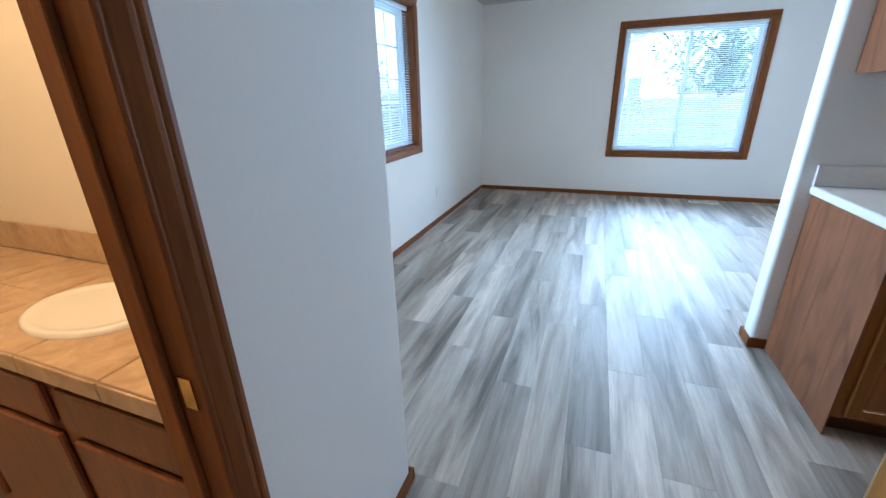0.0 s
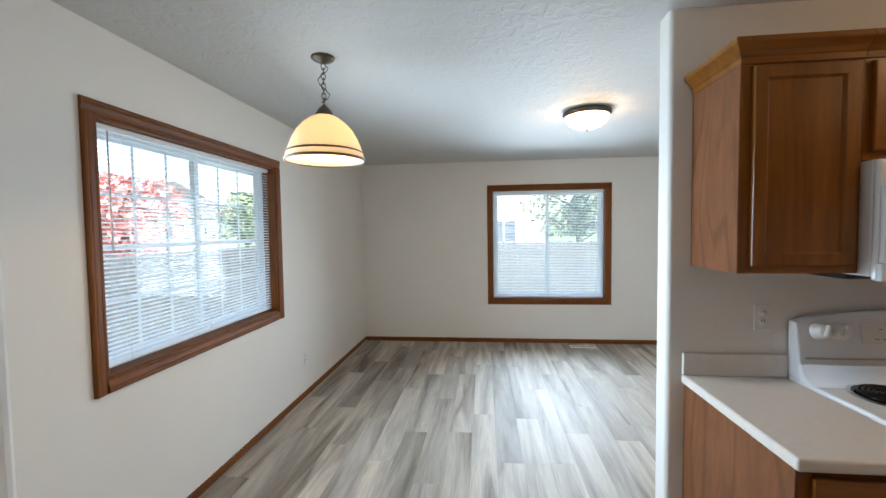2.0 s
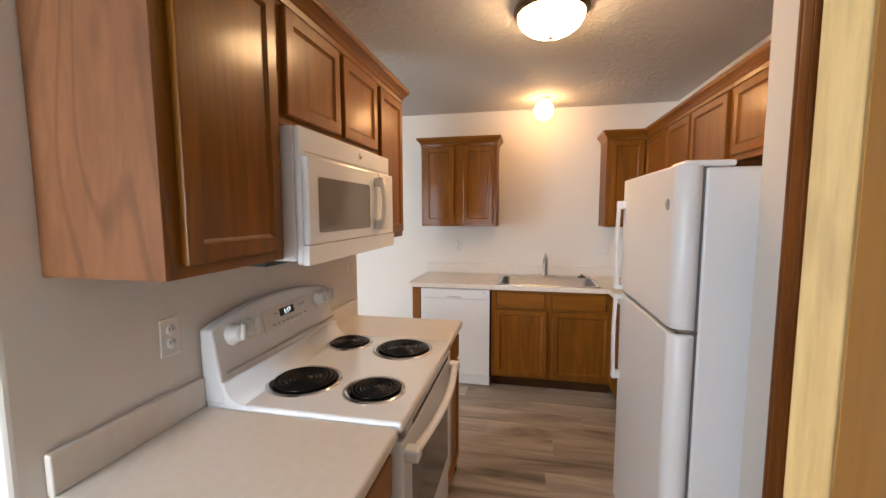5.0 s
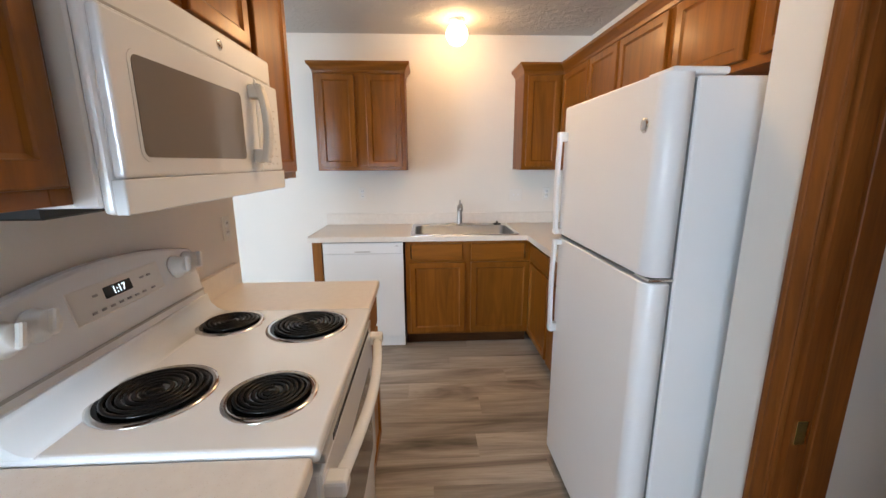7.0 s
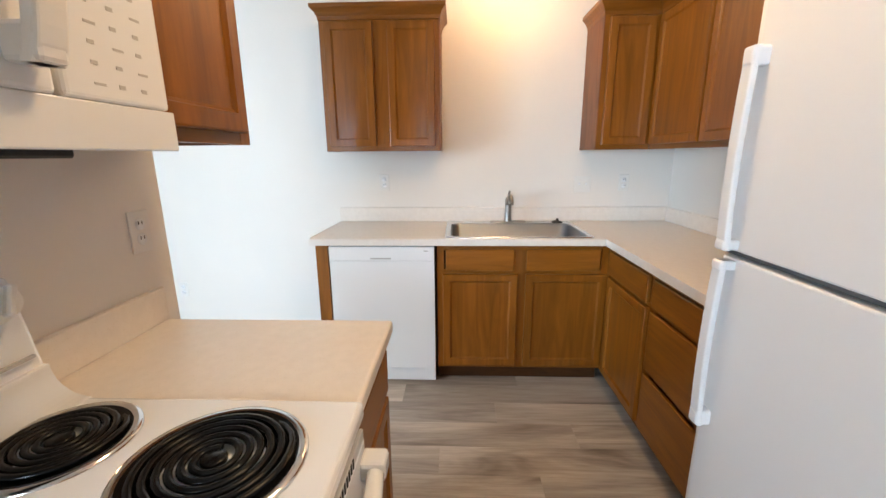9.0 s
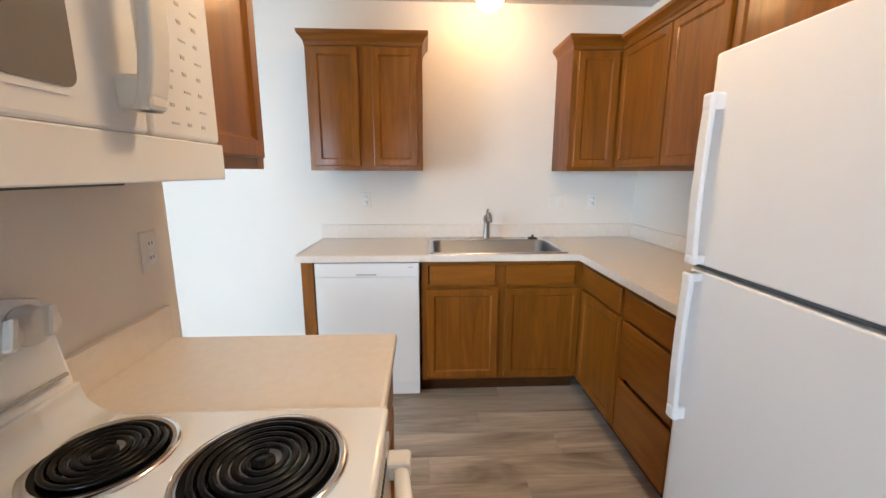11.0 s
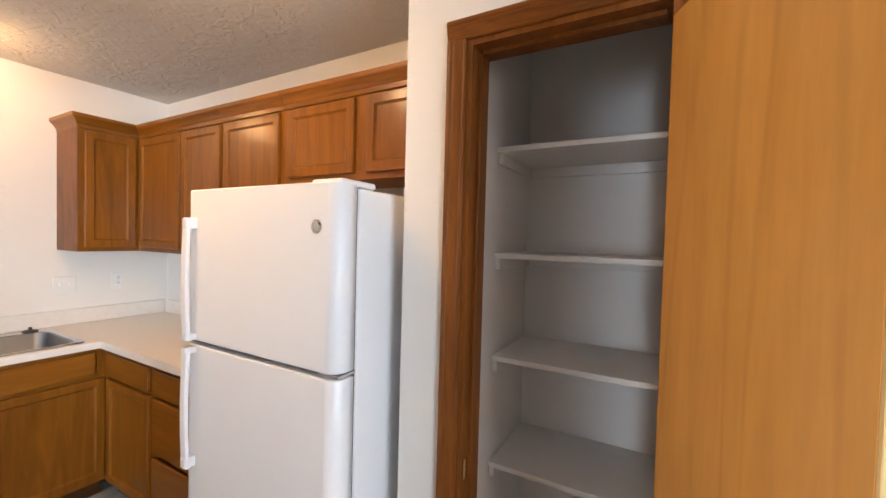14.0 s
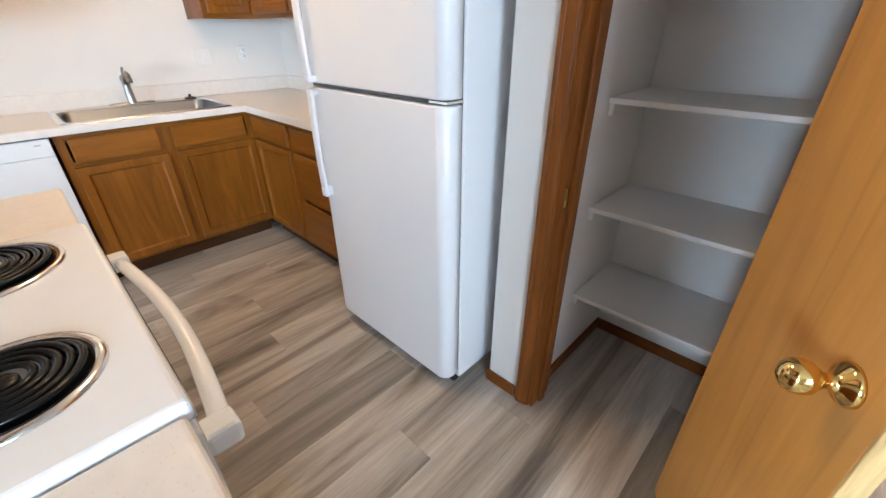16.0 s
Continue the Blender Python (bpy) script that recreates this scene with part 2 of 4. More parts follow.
def merge(bm, one):
    if bm is None:
        return one
    mesh = bpy.data.meshes.new("tmp")
    one.to_mesh(mesh)
    one.free()
    bm.from_mesh(mesh)
    bpy.data.meshes.remove(mesh)
    return bm


def turned(bm, m):
    bmesh.ops.transform(bm, matrix=m, verts=bm.verts)
    return bm


def lathe(profile, steps=32, at=(0, 0, 0), axis="z", bm=None):
    """A turned body from (radius, height) pairs."""
    one = bmesh.new()
    rings = []
    for r, h in profile:
        rings.append([one.verts.new((r * math.cos(2 * math.pi * k / steps), r * math.sin(2 * math.pi * k / steps), h)) for k in range(steps)] if r > 1e-6 else [one.verts.new((0, 0, h))])
    for a, b2 in zip(rings, rings[1:]):
        for k in range(steps):
            j = (k + 1) % steps
            if len(a) == 1 and len(b2) == 1:
                continue
            if len(a) == 1:
                one.faces.new((a[0], b2[k], b2[j]))
            elif len(b2) == 1:
                one.faces.new((a[k], a[j], b2[0]))
            else:
                one.faces.new((a[k], a[j], b2[j], b2[k]))
    bmesh.ops.recalc_face_normals(one, faces=one.faces[:])
    for f in one.faces:
        f.smooth = True
    if axis == "x":
        turned(one, pose(0, 0, 0, 0, 90, 0))
    if axis == "y":
        turned(one, pose(0, 0, 0, -90, 0, 0))
    if axis == "-y":
        turned(one, pose(0, 0, 0, 90, 0, 0))
    turned(one, Matrix.Translation(at))
    return merge(bm, one)


def tube(points, radius, steps=10, bm=None, closed=False, flat=1.0):
    """A round rod along points."""
    one = bmesh.new()
    pts = [Vector(p) for p in points]
    rings = []
    n = len(pts)
    for i, p in enumerate(pts):
        a, c2 = (pts[(i - 1) % n], pts[(i + 1) % n]) if closed else (pts[max(i - 1, 0)], pts[min(i + 1, n - 1)])
        d = (c2 - a).normalized()
        u = d.cross(Vector((0, 0, 1)))
        u = u.normalized() if u.length > 0.05 else d.cross(Vector((0, 1, 0))).normalized()
        w = d.cross(u)
        rings.append([one.verts.new(p + radius * (math.cos(2 * math.pi * k / steps) * u + flat * math.sin(2 * math.pi * k / steps) * w)) for k in range(steps)])
    pairs = list(zip(rings, rings[1:])) + ([(rings[-1], rings[0])] if closed else [])
    for a, b2 in pairs:
        for k in range(steps):
            f = one.faces.new((a[k], a[(k + 1) % steps], b2[(k + 1) % steps], b2[k]))
            f.smooth = True
    if not closed:
        one.faces.new(rings[0])
        one.faces.new(rings[-1])
    bmesh.ops.recalc_face_normals(one, faces=one.faces[:])
    return merge(bm, one)


def prism(outline, y0, y1, bm=None, bev=0.0):
    """An outline in x, z pushed along y."""
    one = bmesh.new()
    a = [one.verts.new((x, y0, z)) for x, z in outline]
    c2 = [one.verts.new((x, y1, z)) for x, z in outline]
    one.faces.new(a)
    one.faces.new(c2[::-1])
    for k in range(len(a)):
        j = (k + 1) % len(a)
        one.faces.new((a[k], c2[k], c2[j], a[j]))
    bmesh.ops.recalc_face_normals(one, faces=one.faces[:])
    if bev:
        bmesh.ops.bevel(one, geom=one.edges[:], offset=bev, segments=2, affect="EDGES", profile=0.5)
    return merge(bm, one)


def mesh_of(bm, name, mat):
    data = bpy.data.meshes.new(name)
    bm.to_mesh(data)
    bm.free()
    data.materials.append(mat)
    return data


def part(name, bm, mat, parent, label=""):
    ob = new(name, mesh_of(bm, name, mat))
    ob.parent = parent
    return tagged(ob, label)


def thing(name, m, label, category, group=""):
    ob = new(name)
    ob.matrix_basis = m
    ob.empty_display_size = 0.1
    return tagged(ob, label, category, group)


def solid(name, bm, mat, label, category, kind="structure"):
    return tagged(new(name, mesh_of(bm, name, mat)), label, category, kind=kind)


# ---- large structure ----
W, E, N, S = -1.42, 4.585, 6.337, 0.285

bm = box(-2.75, 4.75, -1.65, 6.5, -0.15, -0.006)
solid("floor", bm, subfloor_mat, "grey wood-look plank floor through all rooms", "floor")
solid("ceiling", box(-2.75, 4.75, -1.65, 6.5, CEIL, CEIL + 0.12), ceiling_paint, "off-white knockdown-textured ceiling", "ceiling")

# openings of the two windows and the front door
WY0, WY1, WZ0, WZ1 = 2.385, 3.924, 0.912, 2.115
NX0, NX1, NZ0, NZ1 = 0.412, 1.95, 0.60, 2.128
DX0, DX1, DZ1 = 3.06, 3.96, 2.10

bm = box(W - 0.16, W, 1.12, WY0, 0, CEIL)
box(W - 0.16, W, WY1, N + 0.16, 0, CEIL, bm=bm)
box(W - 0.16, W, WY0, WY1, 0, WZ0, bm=bm)
box(W - 0.16, W, WY0, WY1, WZ1, CEIL, bm=bm)
solid("wall_west", bm, wall_paint, "off-white painted dining wall with a window", "wall")

bm = box(W, NX0, N, N + 0.16, 0, CEIL)
box(NX1, DX0, N, N + 0.16, 0, CEIL, bm=bm)
box(DX1, E + 0.16, N, N + 0.16, 0, CEIL, bm=bm)
box(NX0, NX1, N, N + 0.16, 0, NZ0, bm=bm)
box(NX0, NX1, N, N + 0.16, NZ1, CEIL, bm=bm)
box(DX0, DX1, N, N + 0.16, DZ1, CEIL, bm=bm)
solid("wall_north", bm, wall_paint, "off-white painted living room wall with window and door", "wall")

solid("wall_east", box(E, E + 0.16, -1.65, N, 0, CEIL), wall_paint, "off-white painted wall behind the kitchen sink", "wall")
solid("wall_kitchen_south", box(1.70, E, S - 0.115, S, 0, CEIL), wall_paint, "off-white painted kitchen wall behind the fridge", "wall")
solid("wall_pantry_back", box(1.03, 1.70, S - 0.115, S, 0, CEIL), pantry_paint, "white painted back wall of the pantry closet", "wall")
solid("wall_south", box(-2.75, E, -1.65, -1.5, 0, CEIL), wall_paint, "off-white painted wall closing the hallway", "wall")

# half wall that carries the range, with rounded corners
bm = bmesh.new()
box(1.118, 2.867, 2.632, 2.747, 0, CEIL, bm=bm)
vertical = [e for e in bm.edges if abs(e.verts[0].co.z - e.verts[1].co.z) > 1]
bmesh.ops.bevel(bm, geom=vertical, offset=0.02, segments=4, affect="EDGES", profile=0.5)
solid("wall_range", bm, wall_paint, "off-white partition wall with rounded corners behind the range", "wall")

# wall between hallway, bathroom and dining area
HX = -0.331
BJ = 0.585
bm = bmesh.new()
box(HX - 0.115, HX, BJ + 0.02, 1.236, 0, CEIL, bm=bm)
corner = [e for e in bm.edges if abs(e.verts[0].co.z - e.verts[1].co.z) > 1 and e.verts[0].co.x > HX - 0.01 and e.verts[0].co.y > 1.2]
bmesh.ops.bevel(bm, geom=corner, offset=0.02, segments=4, affect="EDGES", profile=0.5)
box(HX - 0.115, HX, BJ - 0.80, BJ + 0.02, 2.05, CEIL, bm=bm)
box(HX - 0.115, HX, -1.5, BJ - 0.80, 0, CEIL, bm=bm)
box(W, HX - 0.115, 1.12, 1.236, 0, CEIL, bm=bm)
solid("wall_hall", bm, wall_paint, "off-white hallway wall with a rounded corner", "wall")
solid("wall_bath_north", box(-2.6, HX - 0.116, 1.108, 1.12, 0, CEIL), bath_paint, "cream painted bathroom wall above the vanity", "wall")
bm = box(-2.75, -2.6, -1.5, 1.236, 0, CEIL)
box(-2.6, W - 0.16, 1.12, 1.236, 0, CEIL, bm=bm)
solid("wall_bath_west", bm, bath_paint, "cream painted bathroom end wall", "wall")

# pantry closet walls
PY = 0.94
PX0, PX1, PZ = 1.170, 1.676, 2.085
bm = box(1.03, PX0, PY - 0.115, PY, 0, CEIL)
box(PX1, 1.875, PY - 0.115, PY, 0, CEIL, bm=bm)
box(PX0, PX1, PY - 0.115, PY, PZ, CEIL, bm=bm)
solid("wall_pantry", bm, wall_paint, "off-white wall round the pantry closet opening", "wall")
solid("wall_pantry_east", box(1.70, 1.875, S, PY - 0.115, 0, CEIL), pantry_paint, "white painted closet wall beside the fridge", "wall")
bm = box(1.03, 1.13, S, PY - 0.115, 0, CEIL)
box(1.03, 1.13, -1.5, S - 0.115, 0, CEIL, bm=bm)
solid("wall_pantry_west", bm, pantry_paint, "white painted wall between closet and hallway", "wall")


def baseboard(name, x0, x1, y0, y1):
    bm = box(x0, x1, y0, y1, 0.0, 0.057, 0.003)
    return solid(name, bm, trim_level, "reddish oak baseboard along the wall foot", "baseboard")


T = 0.012
baseboard("baseboard_west", W, W + T, 1.236 + T, N - T)
baseboard("baseboard_north", W, DX0 - 0.062, N - T, N)
baseboard("baseboard_north_east", DX1 + 0.062, E, N - T, N)
baseboard("baseboard_east", E - T, E, 2.64, N - T)
baseboard("baseboard_dining", W + T, HX + T, 1.236, 1.236 + T)
baseboard("baseboard_hall", HX, HX + T, BJ + 0.068, 1.236)
baseboard("baseboard_range_end", 1.118 - T, 1.118, 2.632 - T, 2.747 + T)
baseboard("baseboard_range_south", 1.118, 1.198, 2.632 - T, 2.632)
baseboard("baseboard_range_north", 1.118, 2.867 + T, 2.747, 2.747 + T)
baseboard("baseboard_range_east", 2.867, 2.867 + T, 2.632, 2.747)
baseboard("baseboard_pantry_front", 1.742, 1.875 + T, PY, PY + T)
baseboard("baseboard_pantry_side", 1.875, 1.875 + T, S, PY)
baseboard("baseboard_pantry_back", 1.13, 1.70, S, S + T)
baseboard("baseboard_pantry_inner", 1.70 - T, 1.70, S + T, PY - 0.115)


# ---- windows and doors ----
def casing_set(parent, w, z0, z1, wide=0.062, floor=False):
    """Mitred-look casing round an opening from 0 to w on a wall whose face is y=0, room at -y."""
    base = z0 if floor else z0 - wide

    def board(length):
        """A moulded board along z: thick outer edge at x=0, thin inner edge at x=wide, room at -y."""
        section = [(0, 0), (0, 0.012), (0.004, 0.017), (0.012, 0.0185), (0.017, 0.0175), (0.0195, 0.0155), (0.023, 0.0165), (0.030, 0.0165), (0.040, 0.0140), (0.050, 0.0115), (0.053, 0.0095), (0.057, 0.0105), (0.0605, 0.009), (0.062, 0.006), (0.062, 0)]
        return prism([(px * wide / 0.062, -py) for px, py in section], 0, length)

    up = Matrix(((1, 0, 0, 0), (0, 0, 1, 0), (0, 1, 0, 0), (0, 0, 0, 1)))
    mirror = Matrix.Diagonal((-1, 1, 1, 1))

    def lay(m, length, mat):
        bm = turned(board(length), m @ up)
        bmesh.ops.recalc_face_normals(bm, faces=bm.faces[:])
        part("casing", bm, mat, parent)

    lay(Matrix.Translation((-wide, 0, base)), z1 - base, trim_oak)
    lay(Matrix.Translation((w + wide, 0, base)) @ mirror, z1 - base, trim_oak)
    lay(Matrix.Translation((-wide, 0, z1 + wide)) @ pose(0, 0, 0, 0, 90, 0), w + 2 * wide, trim_level)
    if not floor:
        lay(Matrix.Translation((0, 0, base)) @ pose(0, 0, 0, 0, 90, 0) @ mirror, w, trim_level)


def window(name, m, w, z0, z1, label, grid, slat_tilt):
    """A sliding vinyl window in a wood-lined opening; face of the wall y=0, outside at +y."""
    win = thing(name, m, label, "window")
    win["kind"] = "structure"
    casing_set(win, w, z0, z1)
    d = 0.10
    lining = box(0, 0.016, 0, d, z0, z1)
    box(w - 0.016, w, 0, d, z0, z1, bm=lining)
    box(0.016, w - 0.016, 0, d, z1 - 0.016, z1, bm=lining)
    part("jamb_lining", lining, trim_oak, win)
    part("window_sill", box(0.016, w - 0.016, 0, d, z0, z0 + 0.016, 0.002), trim_level, win)
    f = box(0.0, 0.045, d, d + 0.05, z0, z1, 0.003)
    box(w - 0.045, w, d, d + 0.05, z0, z1, 0.003, bm=f)
    box(0.045, w - 0.045, d, d + 0.05, z0, z0 + 0.045, 0.003, bm=f)
    box(0.045, w - 0.045, d, d + 0.05, z1 - 0.045, z1, 0.003, bm=f)
    part("window_frame", f, vinyl, win, "white vinyl frame")
    mid = w * 0.5
    for a, c2, y0 in ((0.045, mid + 0.02, d + 0.004), (mid - 0.02, w - 0.045, d + 0.026)):
        s = box(a, a + 0.04, y0, y0 + 0.02, z0 + 0.045, z1 - 0.045, 0.003)
        box(c2 - 0.04, c2, y0, y0 + 0.02, z0 + 0.045, z1 - 0.045, 0.003, bm=s)
        box(a + 0.04, c2 - 0.04, y0, y0 + 0.02, z0 + 0.045, z0 + 0.08, 0.003, bm=s)
        box(a + 0.04, c2 - 0.04, y0, y0 + 0.02, z1 - 0.08, z1 - 0.045, 0.003, bm=s)
        sash = part("sash", s, vinyl, win)
        g = part("pane", box(a + 0.04, c2 - 0.04, y0 + 0.008, y0 + 0.012, z0 + 0.08, z1 - 0.08), glass, sash)
        g.visible_shadow = False
        if grid:
            for k in (1, 2):
                xm = a + 0.04 + (c2 - a - 0.08) * k / 3
                part("muntin", box(xm - 0.008, xm + 0.008, y0 + 0.003, y0 + 0.007, z0 + 0.08, z1 - 0.08), vinyl, sash)
            for k in (1, 2, 3):
                zm = z0 + 0.08 + (z1 - z0 - 0.16) * k / 4
                part("muntin", box(a + 0.04, c2 - 0.04, y0 + 0.0035, y0 + 0.0065, zm - 0.008, zm + 0.008), vinyl, sash)
    # mini blind hung in the lining
    blind = thing("mini_blind", m, "white aluminium mini blind lowered with open slats", "blind")
    part("headrail", box(0.022, w - 0.022, 0.045, 0.075, z1 - 0.046, z1 - 0.018, 0.003), vinyl, blind)
    part("bottom_rail", box(0.022, w - 0.022, 0.048, 0.072, z0 + 0.03, z0 + 0.042, 0.003), vinyl, blind)
    one = bmesh.new()
    pts = [(-0.0125, -0.001), (-0.006, 0.0015), (0.0, 0.0024), (0.006, 0.0015), (0.0125, -0.001)]
    rows = [[one.verts.new((xx, py, pz)) for py, pz in pts] for xx in (0.024, w - 0.024)]
    for k in range(4):
        one.faces.new((rows[0][k], rows[0][k + 1], rows[1][k + 1], rows[1][k]))
    slat = mesh_of(one, "slat", slat_mat)
    pitch = 0.0215
    count = int((z1 - z0 - 0.10) / pitch)
    for k in range(count):
        ob = new("slat", slat)
        ob.parent = blind
        ob.location = (0, 0.06, z0 + 0.056 + k * pitch)
        ob.rotation_euler = (radians(slat_tilt + 0.8 * math.sin(k * 2.3)), 0, 0)
    for fx in (0.12, 0.5, 0.88):
        part("ladder_cord", tube([(w * fx, 0.046, z0 + 0.04), (w * fx, 0.046, z1 - 0.03)], 0.0012, 6), vinyl, blind)
    part("tilt_wand", tube([(0.10, 0.036, z1 - 0.05), (0.10, 0.034, z1 - 0.62)], 0.004, 8), vinyl, blind)
    return win


# west window: local x runs to +y, outside at -x ; north window: local x runs to +x, outside at +y
window("window_1", Matrix.Translation((W, WY0, 0)) @ pose(0, 0, 0, 0, 0, 90), WY1 - WY0, WZ0, WZ1, "wood-trimmed sliding window with white grids in the dining wall", True, 15)
window("window_2", Matrix.Translation((NX0, N, 0)), NX1 - NX0, NZ0, NZ1, "wood-trimmed sliding window in the living room wall", False, 22)

front = thing("door_1", Matrix.Translation((DX0, N, 0)), "closed white entry door with brass knob and deadbolt", "door")
front["kind"] = "structure"
casing_set(front, DX1 - DX0, 0, DZ1 - 0.0, floor=True)
bm = box(0, 0.02, 0, 0.15, 0, DZ1)
box(DX1 - DX0 - 0.02, DX1 - DX0, 0, 0.15, 0, DZ1, bm=bm)
box(0.02, DX1 - DX0 - 0.02, 0, 0.15, DZ1 - 0.02, DZ1, bm=bm)
part("jamb", bm, trim_oak, front)
slab = part("door_slab", box(0.023, DX1 - DX0 - 0.023, 0.02, 0.064, 0.012, DZ1 - 0.023, 0.003), white_plastic, front)
for zz, r in ((0.96, 0.028), (1.12, 0.024)):
    part("door_handle" if zz < 1 else "deadbolt", lathe([(0.0, 0), (0.032, 0), (0.032, 0.008), (0.012, 0.014), (0.012, 0.03), (r, 0.04), (r, 0.055), (0, 0.062)], 20, (0.09, 0.02, zz), "-y"), brass, front, "brass hardware")
part("threshold", box(0.02, DX1 - DX0 - 0.02, 0.0, 0.15, 0.0, 0.012, 0.003), chrome, front)

# bathroom door frame seen edge-on
bath = thing("door_2", Matrix.Translation((HX, BJ - 0.78, 0)) @ pose(0, 0, 0, 0, 0, 90), "dark oak door frame of the bathroom", "door frame")
bath["kind"] = "structure"
casing_set(bath, 0.78, 0, 2.03, floor=True)
bm = box(0.78, 0.80, 0, 0.115, 0, 2.05)
box(-0.02, 0.0, 0, 0.115, 0, 2.05, bm=bm)
box(0.0, 0.78, 0, 0.115, 2.03, 2.05, bm=bm)
part("jamb", bm, trim_oak, bath)
bm = box(0.768, 0.78, 0.05, 0.085, 0, 2.018, 0.002)
box(0.0, 0.012, 0.05, 0.085, 0, 2.018, 0.002, bm=bm)
part("door_stop", bm, trim_oak, bath)
part("strike_plate", box(0.777, 0.7795, 0.012, 0.042, 0.90, 0.957, 0.0005), brass, bath, "brass strike plate")

# pantry frame and its open door
pan = thing("door_3", Matrix.Translation((PX1, PY, 0)) @ pose(0, 0, 0, 0, 0, 180), "oak frame of the pantry closet opening", "door frame")
pan["kind"] = "structure"
pw = PX1 - PX0
casing_set(pan, pw, 0, PZ, floor=True, wide=0.057)
bm = box(0, 0.016, 0, 0.115, 0, PZ)
box(pw - 0.016, pw, 0, 0.115, 0, PZ, bm=bm)
box(0.016, pw - 0.016, 0, 0.115, PZ - 0.016, PZ, bm=bm)
part("jamb", bm, trim_oak, pan)
bm = box(0.016, 0.028, 0.04, 0.075, 0, PZ - 0.028, 0.002)
box(0.028, pw - 0.028, 0.04, 0.075, PZ - 0.028, PZ - 0.016, 0.002, bm=bm)
part("door_stop", bm, trim_oak, pan)
part("strike_plate", box(0.0165, 0.0185, 0.008, 0.036, 0.86, 0.917, 0.0004), brass, pan, "brass strike plate")

leaf = thing("pantry_door", pose(1.186, 0.95, 0, 0, 0, 117.6), "open golden veneer pantry door with brass knobs", "door")
LW = 0.45
part("slab", box(0.0, LW - 0.006, 0.0, 0.035, 0.012, 2.025, 0.001), door_wood, leaf)
part("lock_edge", box(LW - 0.006, LW, 0.0, 0.035, 0.012, 2.025, 0.001), door_edge, leaf, "bare pine door edge")
part("latch_plate", box(LW - 0.001, LW + 0.001, 0.006, 0.029, 0.862, 0.918, 0.0004), steel, leaf)
part("latch_bolt", box(LW, LW + 0.009, 0.011, 0.024, 0.880, 0.900, 0.003), steel, leaf)
KNOB = [(0.0, 0), (0.034, 0), (0.034, 0.004), (0.030, 0.010), (0.018, 0.016), (0.012, 0.024), (0.012, 0.034), (0.018, 0.040), (0.025, 0.049), (0.0275, 0.060), (0.026, 0.072), (0.020, 0.081), (0.010, 0.0865), (0, 0.088)]
part("knob", lathe(KNOB, 28, (LW - 0.080, 0.0, 0.879), "-y"), brass, leaf, "polished brass knob")
part("knob", lathe(KNOB, 28, (LW - 0.080, 0.035, 0.879), "y"), brass, leaf, "polished brass knob")
for zz in (0.2, 1.02, 1.84):
    part("hinge", lathe([(0, 0), (0.006, 0), (0.006, 0.09), (0, 0.09)], 12, (-0.006, 0.036, zz)), brass, leaf)


# ---- kitchen cabinets: local front at y=0 facing -y, x along the front ----
def panel_door(name, parent, x0, x1, z0, z1, front=-0.019, rail=0.052):
    """A frame-and-panel cabinet door with a bevelled recess."""
    bm = bmesh.new()
    bmesh.ops.create_cube(bm, size=1)
    for vert in bm.verts:
        vert.co = Vector(((x0 + x1) / 2 + vert.co.x * (x1 - x0), front / 2 + vert.co.y * -front, (z0 + z1) / 2 + vert.co.z * (z1 - z0)))
    bmesh.ops.bevel(bm, geom=[e for e in bm.edges if all(vv.co.y < front + 0.001 for vv in e.verts)], offset=0.005, segments=2, affect="EDGES", profile=0.5)
    bm.faces.ensure_lookup_table()
    face = min((f for f in bm.faces if f.normal.y < -0.99), key=lambda f: -f.calc_area())
    bmesh.ops.inset_region(bm, faces=[face], thickness=rail, depth=0)
    bmesh.ops.inset_region(bm, faces=[face], thickness=0.004, depth=-0.004)
    bmesh.ops.inset_region(bm, faces=[face], thickness=0.010, depth=-0.005)
    return part(name, bm, oak, parent)


def drawer_front(parent, x0, x1, z0, z1):
    return part("drawer_front", box(x0, x1, -0.019, 0, z0, z1, 0.005, seg=2), oak_level, parent)


def frame_parts(cab, w, z0, z1, xs, bands, edge=0.04):
    """The face frame: stiles, middle stiles and rails, each a board."""
    for a, c2 in [(0, edge), (w - edge, w)]:
        part("stile", box(a, c2, 0, 0.019, z0, z1, 0.001), oak, cab)
    for xm in xs:
        part("stile", box(xm - 0.05, xm + 0.05, 0.0003, 0.019, z0 + 0.04, z1 - 0.03, 0.001), oak, cab)
    for a, c2 in bands:
        part("rail", box(edge, w - edge, 0.0008, 0.019, a, c2, 0.001), oak_level, cab)


